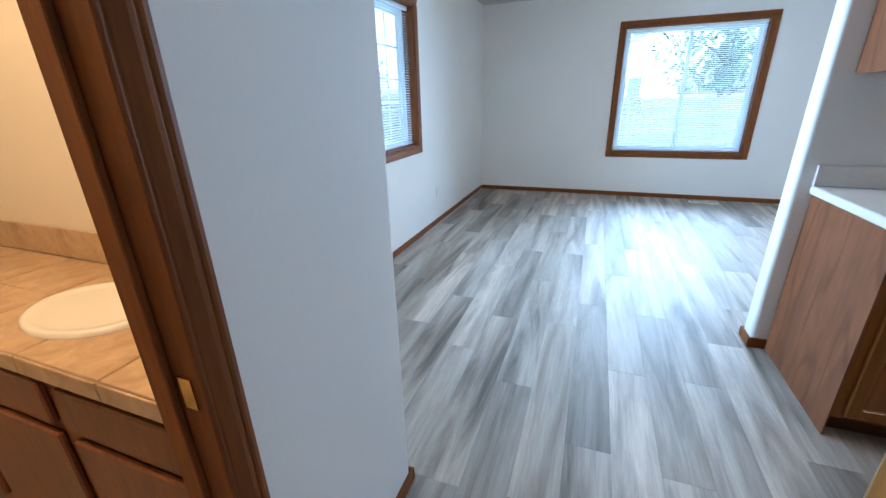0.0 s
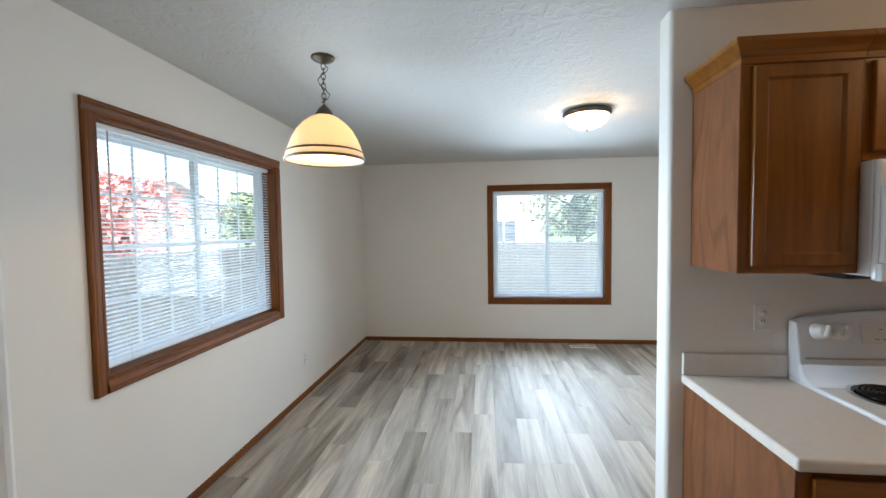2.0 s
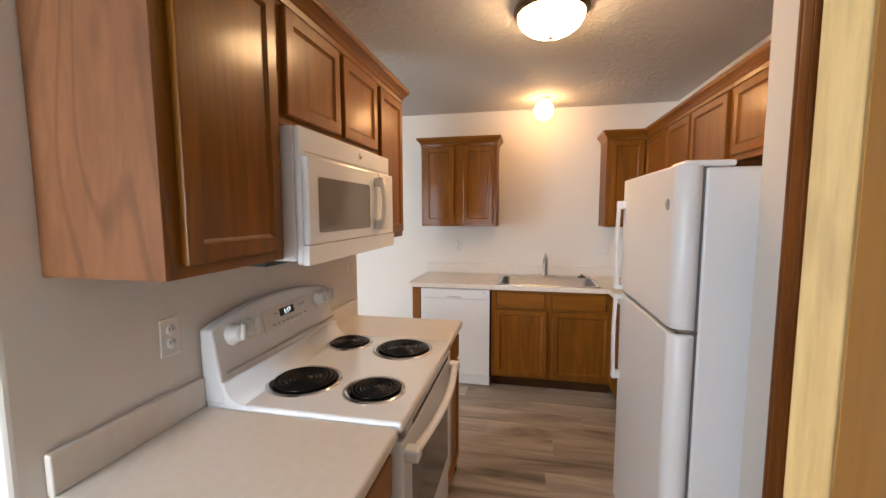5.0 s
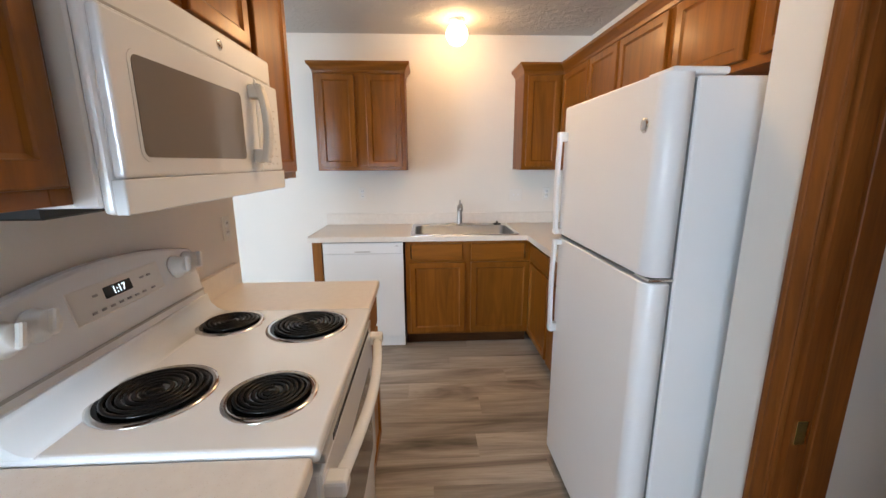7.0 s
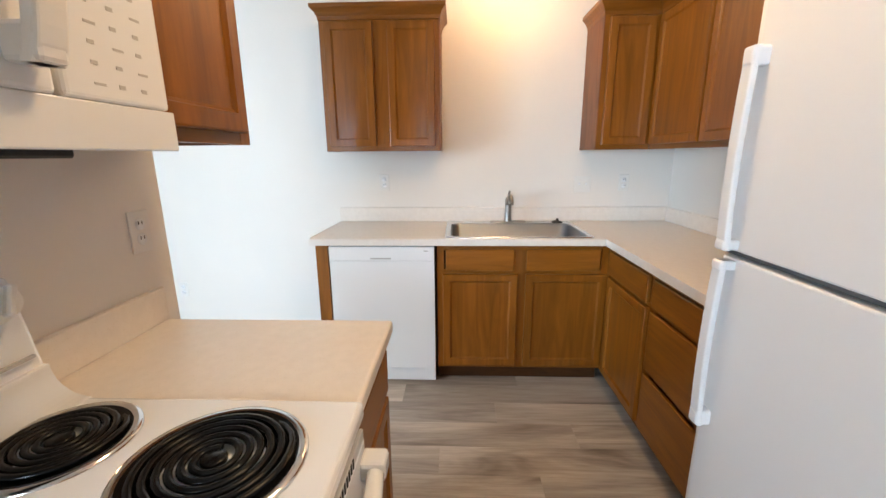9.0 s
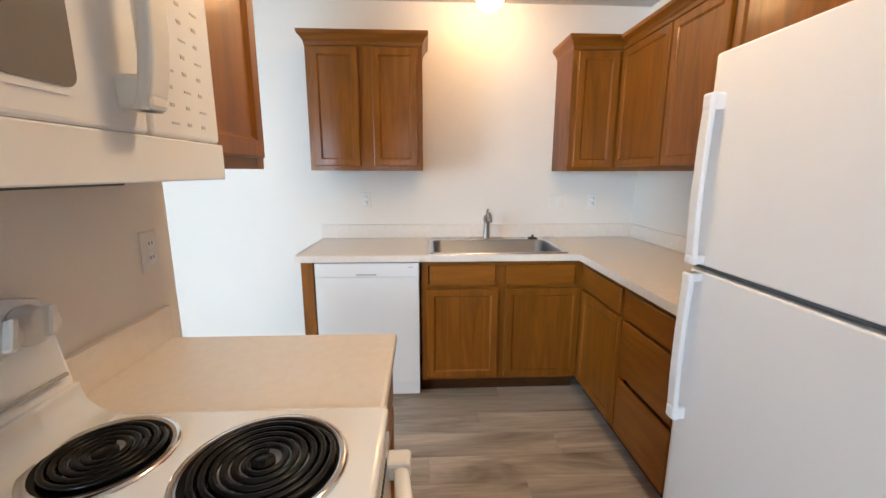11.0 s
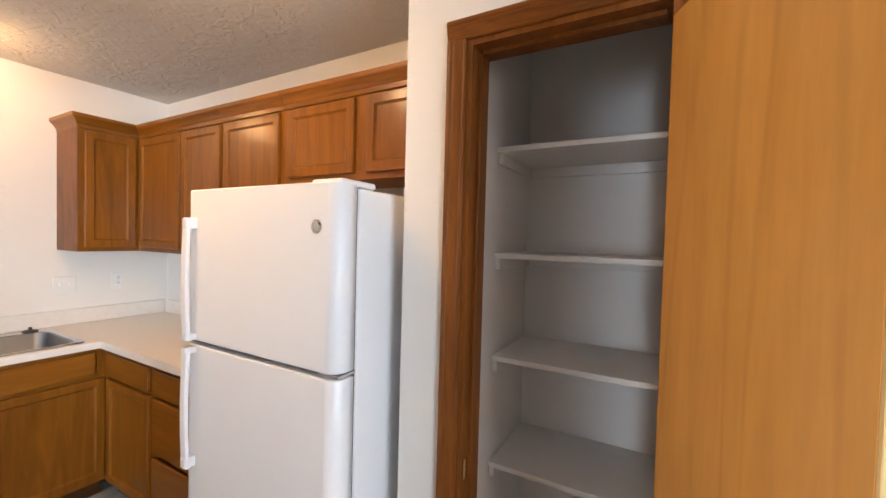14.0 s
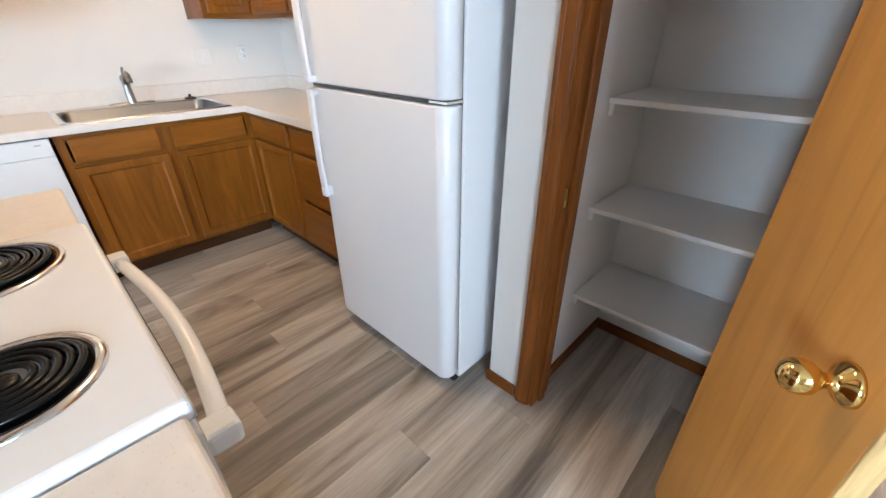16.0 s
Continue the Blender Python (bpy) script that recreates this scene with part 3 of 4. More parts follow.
def base_cabinet(m, w, doors, drawers, stack=(), depth=0.60, label="", side_left=False, side_right=False, mids=(), group="base cabinets", body_top=0.873):
    cab = thing("base_cabinet", m, label, "cabinet", group)
    bm = box(0.001, w - 0.001, 0.019, depth, 0.10, body_top)
    box(0.001, w - 0.001, 0.075, depth, 0.0, 0.10, bm=bm)
    part("body", bm, oak_side, cab)
    frame_parts(cab, w, 0.10, 0.873, mids, [(0.10, 0.14), (0.700, 0.728), (0.84, 0.873)])
    # recess shade is in this board's dark colour
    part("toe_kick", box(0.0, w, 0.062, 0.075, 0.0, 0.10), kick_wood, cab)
    for a, c2 in doors:
        panel_door("door", cab, a, c2, 0.120, 0.700)
    for a, c2 in drawers:
        drawer_front(cab, a, c2, 0.722, 0.850)
    for a, c2, z0, z1 in stack:
        drawer_front(cab, a, c2, z0, z1)
    if side_left:
        part("side_panel", box(-0.006, 0.001, 0.0, depth, 0.0, 0.873, 0.001), oak_side, cab, "lighter oak side panel with cathedral grain")
    if side_right:
        part("side_panel", box(w - 0.001, w + 0.006, 0.0, depth, 0.0, 0.873, 0.001), oak_side, cab, "lighter oak side panel")
    return cab


UZ0, UZ1 = 1.403, 2.172


def crown(parent, w, z, left, right, depth=0.30):
    """Coved crown along the front, returning on the open sides."""
    loops = []
    for o, dz in ((0.0, -0.024), (0.007, -0.022), (0.009, -0.002), (0.014, 0.004), (0.020, 0.016), (0.032, 0.030), (0.040, 0.036), (0.042, 0.042), (0.042, 0.058), (0.0, 0.058)):
        x0, x1 = (-o if left else 0.0005), (w + o if right else w - 0.0005)
        loops.append([Vector((x0, -o, z + dz)), Vector((x1, -o, z + dz)), Vector((x1, depth, z + dz)), Vector((x0, depth, z + dz))])
    bm = bmesh.new()
    rings = [[bm.verts.new(p) for p in loop] for loop in loops]
    for p, q in zip(rings, rings[1:]):
        for k in range(4):
            bm.faces.new((p[k], p[(k + 1) % 4], q[(k + 1) % 4], q[k]))
    bm.faces.new(rings[-1])
    bm.faces.new(rings[0])
    bmesh.ops.recalc_face_normals(bm, faces=bm.faces[:])
    part("crown", bm, oak_level, parent)


def wall_cabinet(m, w, doors, z0=UZ0, z1=UZ1, depth=0.315, label="", left=False, right=False, mids=(), side_left=False, side_right=False):
    cab = thing("wall_cabinet", m, label, "cabinet", "wall cabinets")
    part("body", box(0.001, w - 0.001, 0.019, depth, z0 + 0.006, z1), oak_side, cab)
    frame_parts(cab, w, z0, z1, mids, [(z0, z0 + 0.045), (z1 - 0.05, z1)])
    for a, c2 in doors:
        panel_door("door", cab, a, c2, z0 + 0.028, z1 - 0.035)
    if side_left:
        part("side_panel", box(-0.005, 0.001, 0.0, depth, z0, z1, 0.001), oak_side, cab, "pale oak side panel")
    if side_right:
        part("side_panel", box(w - 0.001, w + 0.005, 0.0, depth, z0, z1, 0.001), oak_side, cab, "pale oak side panel")
    crown(cab, w, z1 - 0.002, left, right, depth - 0.003)
    return cab


# range wall, fronts face south
RW = 2.632
base_cabinet(Matrix.Translation((1.200, 1.985, 0)), 0.408, [(0.035, 0.385)], [(0.035, 0.385)], depth=RW - 1.987, label="oak base cabinet beside the range with a grained end panel", side_left=True)
base_cabinet(Matrix.Translation((2.392, 1.985, 0)), 0.37, [(0.025, 0.345)], [(0.025, 0.345)], depth=RW - 1.987, label="narrow oak base cabinet beyond the white range", side_right=True)
UY = 2.306
wall_cabinet(Matrix.Translation((1.219, UY, 0)), 0.394, [(0.035, 0.372)], depth=RW - UY - 0.002, label="oak wall cabinet with pale side beside the microwave", left=True, side_left=True)
wall_cabinet(Matrix.Translation((1.614, UY, 0)), 0.768, [(0.022, 0.368), (0.40, 0.746)], z0=1.80, depth=RW - UY - 0.002, label="short oak two-door cabinet above the microwave", mids=(0.384,))
wall_cabinet(Matrix.Translation((2.383, UY, 0)), 0.384, [(0.025, 0.355)], depth=RW - UY - 0.002, label="oak wall cabinet at the open end of the range wall", right=True, side_right=True)

# sink wall, fronts face west: local x runs south
TOWEST = pose(0, 0, 0, 0, 0, -90)
EF = 3.962
base_cabinet(Matrix.Translation((EF, 1.888, 0)) @ TOWEST, 0.985, [(0.033, 0.470), (0.515, 0.980)], [(0.05, 0.445), (0.515, 0.935)], depth=E - EF - 0.002, label="oak sink base cabinet with two panel doors", mids=(0.492,), body_top=0.72)
end = thing("end_panel", Matrix.Translation((EF, 2.60, 0)) @ TOWEST, "oak end panel closing the dishwasher side", "panel")
part("board", box(0, 0.07, 0.0, E - EF - 0.002, 0, 0.873, 0.001), oak, end)
EU = 4.270
wall_cabinet(Matrix.Translation((EU, 2.583, 0)) @ TOWEST, 0.703, [(0.026, 0.312), (0.398, 0.677)], depth=E - EU - 0.002, label="oak two-door wall cabinet alone on the white wall", left=True, right=True, mids=(0.352,), side_left=True, side_right=True)
SUF = 0.605
wall_cabinet(Matrix.Translation((EU, 0.925, 0)) @ TOWEST, 0.925 - SUF, [(0.028, 0.292)], depth=E - EU - 0.002, label="oak corner wall cabinet with a lit side panel", left=True, side_left=True)

# fridge wall, fronts face north: local x runs west
TONORTH = pose(0, 0, 0, 0, 0, 180)
wall_cabinet(Matrix.Translation((EU - 0.001, SUF, 0)) @ TONORTH, 0.935, [(0.02, 0.515), (0.535, 0.925)], depth=SUF - S - 0.002, label="oak two-door wall cabinet in the kitchen corner", mids=(0.525,))
wall_cabinet(Matrix.Translation((3.334, SUF, 0)) @ TONORTH, 0.502, [(0.022, 0.475)], depth=SUF - S - 0.002, label="oak single-door wall cabinet beside the fridge")
wall_cabinet(Matrix.Translation((2.830, SUF, 0)) @ TONORTH, 0.952, [(0.035, 0.455), (0.525, 0.925)], z0=1.785, depth=SUF - S - 0.002, label="short oak two-door cabinet above the fridge", mids=(0.49,))
SF = 0.905
base_cabinet(Matrix.Translation((EF - 0.002, SF, 0)) @ TONORTH, 1.20, [(0.06, 0.52)], [(0.06, 0.52)], depth=SF - S - 0.002,
             stack=[(0.565, 0.985, 0.722, 0.850), (0.565, 0.985, 0.425, 0.700), (0.565, 0.985, 0.120, 0.400)], label="oak base cabinet with one door and three drawers", mids=(0.542,))


# ---- worktops ----
def worktop(name, bm, label, splashes):
    top = thing(name, Matrix.Identity(4), label, "countertop")
    part("slab", bm, laminate, top)
    for s in splashes:
        part("backsplash", box(*s, 0.004, seg=2), laminate, top)
    return top


worktop("worktop", box(1.180, 1.612, 1.955, RW - 0.001, 0.875, 0.914, 0.009, seg=3), "speckled cream laminate worktop with a free end", [(1.182, 1.612, RW - 0.022, RW - 0.002, 0.9142, 1.013)])
worktop("worktop", box(2.388, 2.788, 1.955, RW - 0.001, 0.875, 0.914, 0.009, seg=3), "speckled cream laminate worktop beyond the range", [(2.388, 2.786, RW - 0.022, RW - 0.002, 0.9142, 1.013)])
# L-shaped top with a hole for the sink
SY0, SY1, SX0, SX1 = 1.010, 1.822, 3.985, 4.475
bm = bmesh.new()
EC = 3.925
for a in ((EC, SX0, 0.94, 2.622), (SX0, SX1, SY1, 2.622), (SX0, SX1, 0.94, SY0), (SX1, E - 0.001, 0.94, 2.622), (2.745, E - 0.001, S + 0.001, 0.94)):
    box(a[0], a[1], a[2], a[3], 0.875, 0.914, bm=bm)
bmesh.ops.remove_doubles(bm, verts=bm.verts[:], dist=0.0005)
rim = [e for e in bm.edges if all(abs(vv.co.z - 0.914) < 1e-4 for vv in e.verts) and (all(abs(vv.co.x - EC) < 1e-4 for vv in e.verts) or all(abs(vv.co.y - 2.622) < 1e-4 for vv in e.verts) or (all(abs(vv.co.y - 0.94) < 1e-4 for vv in e.verts) and max(vv.co.x for vv in e.verts) < EC + 0.001))]
bmesh.ops.bevel(bm, geom=rim, offset=0.008, segments=2, affect="EDGES", profile=0.5)
worktop("corner_worktop", bm, "L-shaped speckled cream laminate worktop with sink cutout", [(E - 0.021, E - 0.001, S + 0.002, 2.620, 0.9142, 1.013), (2.746, E - 0.022, S + 0.001, S + 0.021, 0.9142, 1.013)])

# sink
sink = thing("kitchen_sink", pose(4.230, 1.416, 0.914), "stainless steel single-bowl drop-in sink", "sink")
hw, hd = 0.285, 0.424


def rounded(w2, d2, r, z, n=6, dx=0.0):
    pts = []
    for cx, cy, a0 in ((w2 - r, d2 - r, 0), (-w2 + r, d2 - r, 90), (-w2 + r, -d2 + r, 180), (w2 - r, -d2 + r, 270)):
        for k in range(n + 1):
            a = radians(a0 + 90 * k / n)
            pts.append(Vector((dx + cx + r * math.cos(a), cy + r * math.sin(a), z)))
    return pts


def loft(loops, cap=True, bm=None):
    one = bmesh.new()
    rings = [[one.verts.new(p) for p in loop] for loop in loops]
    for a, c2 in zip(rings, rings[1:]):
        for k in range(len(a)):
            j = (k + 1) % len(a)
            one.faces.new((a[k], a[j], c2[j], c2[k])).smooth = True
    if cap:
        one.faces.new(rings[-1])
    bmesh.ops.recalc_face_normals(one, faces=one.faces[:])
    return merge(bm, one)


bm = loft([rounded(hw, hd, 0.03, 0.0006), rounded(hw, hd, 0.03, 0.004), rounded(hw - 0.008, hd - 0.008, 0.028, 0.007), rounded(hw - 0.06, hd - 0.03, 0.06, 0.006, dx=-0.03),
           rounded(hw - 0.066, hd - 0.036, 0.055, -0.004, dx=-0.03), rounded(hw - 0.078, hd - 0.048, 0.05, -0.15, dx=-0.03), rounded(hw - 0.10, hd - 0.07, 0.04, -0.168, dx=-0.03)])
part("bowl", bm, steel, sink)
part("rim", loft([rounded(hw + 0.002, hd + 0.002, 0.032, 0.0004), rounded(hw + 0.002, hd + 0.002, 0.032, 0.005), rounded(hw - 0.007, hd - 0.007, 0.028, 0.0085), rounded(hw - 0.054, hd - 0.026, 0.062, 0.0075, dx=-0.03), rounded(hw - 0.064, hd - 0.034, 0.056, -0.002, dx=-0.03)], cap=False), bright_steel, sink, "polished steel rim")
part("drain", lathe([(0.0, -0.166), (0.04, -0.166), (0.044, -0.1655), (0.044, -0.1675)], 24, (-0.03, 0, 0)), chrome, sink)

tap = thing("kitchen_faucet", pose(4.47, 1.42, 0.921), "brushed nickel single-lever pull-out kitchen faucet", "faucet")
part("deck_plate", loft([rounded(0.028, 0.125, 0.027, 0.0), rounded(0.028, 0.125, 0.027, 0.006), rounded(0.024, 0.12, 0.023, 0.009)]), nickel, tap)
part("faucet_body", lathe([(0.026, 0.008), (0.024, 0.03), (0.021, 0.10), (0.023, 0.13), (0.024, 0.15), (0.018, 0.17), (0, 0.176)], 24), nickel, tap)
part("spout", tube([(0, 0, 0.115), (-0.03, 0, 0.16), (-0.075, 0, 0.185), (-0.115, 0, 0.178), (-0.135, 0, 0.152), (-0.137, 0, 0.135)], 0.017, 14), nickel, tap)
part("lever", tube([(0, 0, 0.168), (-0.015, 0.0, 0.195), (-0.05, 0.0, 0.216)], 0.007, 10), nickel, tap)
stopper = thing("sink_stopper", pose(4.455, 1.085, 0.921), "black rubber sink stopper lying on the sink rim", "stopper")
part("disc", lathe([(0.0, 0), (0.036, 0), (0.036, 0.007), (0.02, 0.012), (0.009, 0.013), (0.008, 0.028), (0.0, 0.03)], 20), gap_mat, stopper)


# ---- dishwasher ----
dish = thing("dishwasher", Matrix.Translation((EF - 0.018, 2.524, 0)) @ TOWEST, "white built-in dishwasher under the worktop", "dishwasher")
part("body", box(0.012, 0.615, 0.03, 0.58, 0.0, 0.865), gap_mat, dish)
part("door", box(0.008, 0.622, 0.0, 0.03, 0.095, 0.7795, 0.003, seg=2), enamel, dish)
panel = part("control_panel", box(0.008, 0.622, -0.004, 0.03, 0.7805, 0.866, 0.004, seg=2), enamel, dish)
part("handle_slot", box(0.25, 0.37, -0.0046, 0.0, 0.790, 0.800, 0.001), grey_plastic, panel)
part("badge", box(0.56, 0.585, -0.0046, 0.0, 0.838, 0.843), print_grey, panel)
part("kick_plate", box(0.008, 0.622, 0.018, 0.032, 0.004, 0.088, 0.002), enamel, dish)

# ---- range ----
RX0, RX1 = 1.615, 2.385
rw = RX1 - RX0
rng = thing("electric_range", Matrix.Translation((RX0, 1.945, 0)), "white freestanding coil-top electric range", "range")
part("body", box(0.003, rw - 0.003, 0.045, 0.668, 0.03, 0.895, 0.003), enamel, rng)
part("plinth", box(0.02, rw - 0.02, 0.07, 0.65, 0.0, 0.03), gap_mat, rng)
part("cooktop", box(0.0, rw, 0.0, 0.672, 0.890, 0.926, 0.010, seg=3), enamel, rng)
part("storage_drawer", box(0.008, rw - 0.008, 0.012, 0.05, 0.075, 0.285, 0.012, seg=3), enamel, rng, "white storage drawer below the oven")
oven = part("oven_door", box(0.006, rw - 0.006, 0.0, 0.045, 0.300, 0.862, 0.012, seg=3), enamel, rng)
part("oven_window", box(0.10, rw - 0.10, -0.0022, 0.01, 0.40, 0.73, 0.002), dark_glass, oven, "dark oven window")
vent_bar = part("vent_trim", box(0.03, rw - 0.03, -0.003, 0.02, 0.866, 0.888, 0.002), grey_plastic, rng)
vm = mesh_of(box(0, 0.004, -0.0045, -0.002, 0.868, 0.886), "slot", gap_mat)
for k in range(46):
    ob = new("vent_slot", vm)
    ob.parent = rng
    ob.location = (0.10 + k * 0.0125, 0, 0)
hp = [(0.03 + 0, -0.02, 0.815)] + [(0.03 + (rw - 0.06) * k / 12, -0.024 - 0.030 * math.sin(math.pi * k / 12), 0.815) for k in range(13)] + [(rw - 0.03, -0.02, 0.815)]
part("oven_handle", tube(hp, 0.016, 12, flat=0.8), enamel, oven, "bowed white bar handle")
for xx in (0.012, rw - 0.06):
    part("handle_end", box(xx, xx + 0.048, -0.046, 0.004, 0.795, 0.835, 0.008, seg=2), enamel, oven)
# backguard with an arched top
arch = [(0.0, 0.92), (0.0, 1.165)] + [(rw * k / 16, 1.165 + 0.050 * math.sin(math.pi * k / 16) ** 0.8) for k in range(1, 16)] + [(rw, 1.165), (rw, 0.92)]
bm = prism(arch, 0.60, 0.68, bev=0.008)
for vert in bm.verts:
    if vert.co.y < 0.64:
        vert.co.y += 0.10 * max(0.0, vert.co.z - 1.00) * 2.2 - 0.05 * max(0.0, 1.02 - vert.co.z)
guard = part("backguard", bm, enamel, rng)
cove = [(0.66, 0.918), (0.53, 0.918), (0.53, 0.9262)] + [(0.53 + 0.068 * math.sin(radians(9 * k)), 0.9265 + 0.068 * (1 - math.cos(radians(9 * k)))) for k in range(1, 11)] + [(0.66, 0.9945)]
bm = turned(prism(cove, 0.002, rw - 0.002), Matrix(((0, 1, 0, 0), (1, 0, 0, 0), (0, 0, 1, 0), (0, 0, 0, 1))))
bmesh.ops.recalc_face_normals(bm, faces=bm.faces[:])
for f in bm.faces:
    f.smooth = len(f.verts) == 4 and f.normal.y < -0.02 and f.normal.z > 0.02
part("guard_foot", bm, enamel, rng)
bm = box(-0.165, 0.165, -0.0022, 0.002, -0.046, 0.040, 0.002)
part("control_plate", turned(bm, Matrix.Translation((0.41, 0.629, 1.128)) @ pose(0, 0, 0, -13, 0, 0)), white_plastic, guard)
part("trim_line", box(0.02, rw - 0.02, 0.598, 0.604, 1.018, 1.024), grey_plastic, guard)
TILTY = pose(0, 0, 0, -14, 0, 0)
DIAL = [(0.0, 0), (0.030, 0), (0.030, 0.006), (0.024, 0.010), (0.022, 0.028), (0.019, 0.032), (0, 0.032)]
for xx in (0.085, 0.158, 0.652, 0.722):
    bm = lathe(DIAL, 24, axis="-y")
    box(-0.006, 0.006, -0.042, -0.028, -0.022, 0.022, 0.003, bm=bm)
    turned(bm, Matrix.Translation((xx, 0.628, 1.128)) @ Matrix.Scale(1.25, 4) @ TILTY @ pose(0, 0, 0, 0, 25, 0))
    part("dial", bm, white_plastic, guard, "white control dial")
bm = box(-0.05, 0.05, -0.004, 0.002, -0.016, 0.016, 0.002)
part("clock", turned(bm, Matrix.Translation((0.40, 0.631, 1.135)) @ TILTY), gap_mat, guard, "black clock display")


def lettering(name, text, size, m, mat, parent):
    cu = bpy.data.curves.new(name, "FONT")
    cu.body, cu.size, cu.align_x, cu.align_y, cu.extrude = text, size, "CENTER", "CENTER", 0.0004
    tmp = bpy.data.objects.new(name, cu)
    data = bpy.data.meshes.new_from_object(tmp)
    bpy.data.objects.remove(tmp)
    data.name = name
    data.materials.clear()
    data.materials.append(mat)
    ob = new(name, data)
    ob.parent = parent
    ob.matrix_basis = m
    return ob


lettering("clock_digits", "1:17", 0.028, Matrix.Translation((0.40, 0.6255, 1.135)) @ pose(0, 0, 0, 76, 0, 0), digits, guard)
for xx, zz in ((0.30, 1.10), (0.33, 1.10), (0.36, 1.10), (0.39, 1.10), (0.42, 1.10), (0.45, 1.10), (0.48, 1.10), (0.49, 1.14), (0.52, 1.14), (0.32, 1.14), (0.52, 1.10)):
    bm = box(-0.007, 0.007, -0.0015, 0.001, -0.003, 0.003)
    part("printed_key", turned(bm, Matrix.Translation((xx, 0.6135 + (zz - 1.08) * 0.23, zz)) @ TILTY), print_grey, guard)
# burners: pan, ring and coil, plus a dark disc painting shade under the coil
burners = {}
for big in (True, False):
    r = 0.119 if big else 0.093
    pan_bm = lathe([(r + 0.016, 0.0008), (r + 0.014, 0.005), (r + 0.004, 0.006), (r - 0.004, 0.001), (r * 0.6, -0.012), (0.0, -0.014)], 40)
    turns = 6 if big else 5
    n = turns * 26
    spiral = [((0.022 + (r - 0.028) * k / n) * math.cos(2 * math.pi * turns * k / n), (0.022 + (r - 0.028) * k / n) * math.sin(2 * math.pi * turns * k / n), 0.010) for k in range(n + 1)]
    spiral = [(px, py, pz - 0.016 * max(0.0, (k - n + 6) / 6)) for k, (px, py, pz) in enumerate(spiral)]
    coil_bm = tube(spiral, 0.0062 if big else 0.0056, 8, flat=0.7)
    burners[big] = (mesh_of(pan_bm, "drip_pan", chrome), mesh_of(coil_bm, "coil", black), mesh_of(lathe([(0.0, 0.012), (0.017, 0.012), (0.019, 0.010), (0.019, 0.004)], 20), "hub", black), mesh_of(lathe([(0.0, -0.004), (r * 0.7, 0.0005), (r + 0.001, 0.0052)], 40), "pan_shade", pan_dark))
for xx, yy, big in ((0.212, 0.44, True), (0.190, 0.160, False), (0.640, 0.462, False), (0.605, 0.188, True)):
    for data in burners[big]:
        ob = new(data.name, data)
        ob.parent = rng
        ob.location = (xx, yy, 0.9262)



def bowed_bar(x0, x1, z0, z1, y_end, y_mid, thick):
    """A bar bowed towards -y, from z0 to z1."""
    bm = bmesh.new()
    rows = []
    for k in range(13):
        s = k / 12
        y = y_end + (y_mid - y_end) * math.sin(math.pi * s) ** 0.7
        z = z0 + (z1 - z0) * s
        rows.append([bm.verts.new(p) for p in ((x0, y, z), (x1, y, z), (x1, y + thick, z), (x0, y + thick, z))])
    for a, c2 in zip(rows, rows[1:]):
        for k in range(4):
            j = (k + 1) % 4
            bm.faces.new((a[k], a[j], c2[j], c2[k]))
    bm.faces.new(rows[0])
    bm.faces.new(rows[-1])
    bmesh.ops.recalc_face_normals(bm, faces=bm.faces[:])
    long_edges = [e for e in bm.edges if abs(e.verts[0].co.z - e.verts[1].co.z) > 1e-5]
    bmesh.ops.bevel(bm, geom=long_edges, offset=0.005, segments=3, affect="EDGES", profile=0.5)
    return bm


# ---- microwave ----
mw = thing("microwave", Matrix.Translation((1.617, 2.232, 0)), "white over-the-range microwave under the cabinets", "microwave")
MW, M0, M1 = 0.764, 1.383, 1.795
part("body", box(0.0, MW, 0.035, RW - 2.234, M0 + 0.012, M1, 0.004), enamel, mw)
part("underside", box(0.02, MW - 0.02, 0.15, 0.38, M0 - 0.010, M0 + 0.014, 0.004), gap_mat, mw, "dark vented underside")
part("face", box(0.0, MW, 0.012, 0.036, M0, M1, 0.010, seg=3), enamel, mw)
door = part("door", box(0.006, 0.575, -0.008, 0.014, M0 + 0.060, M1 - 0.085, 0.007, seg=3), enamel, mw)
part("lower_trim", box(0.0, MW, -0.008, 0.014, M0, M0 + 0.0595, 0.002), enamel, mw)


def round_pane(x0, x1, z0, z1, r, y0, y1):
    """A flat pane in x, z with rounded corners."""
    pts = []
    for cx, cz, a0 in ((x1 - r, z1 - r, 0), (x0 + r, z1 - r, 90), (x0 + r, z0 + r, 180), (x1 - r, z0 + r, 270)):
        pts += [(cx + r * math.cos(radians(a0 + 18 * k)), cz + r * math.sin(radians(a0 + 18 * k))) for k in range(6)]
    return prism(pts, y0, y1)


part("window_surround", round_pane(0.052, 0.478, M0 + 0.088, M1 - 0.137, 0.020, -0.0092, 0.0), enamel, door)
part("door_window", round_pane(0.060, 0.470, M0 + 0.096, M1 - 0.145, 0.014, -0.0104, 0.0), mw_glass, door, "grey tinted microwave window")
bm = bowed_bar(0.522, 0.560, M0 + 0.085, M1 - 0.11, -0.040, -0.058, 0.018)
for zz in (M0 + 0.085, M1 - 0.15):
    box(0.523, 0.559, -0.046, -0.004, zz, zz + 0.04, 0.006, bm=bm, seg=2)
part("handle", bm, white_plastic, door, "bowed white door handle")
keys = part("control_panel", box(0.582, 0.756, -0.008, 0.014, M0 + 0.060, M1 - 0.085, 0.007, seg=3), enamel, mw)
km = mesh_of(box(0, 0.010, -0.0086, -0.006, 0, 0.005), "key", print_pale)
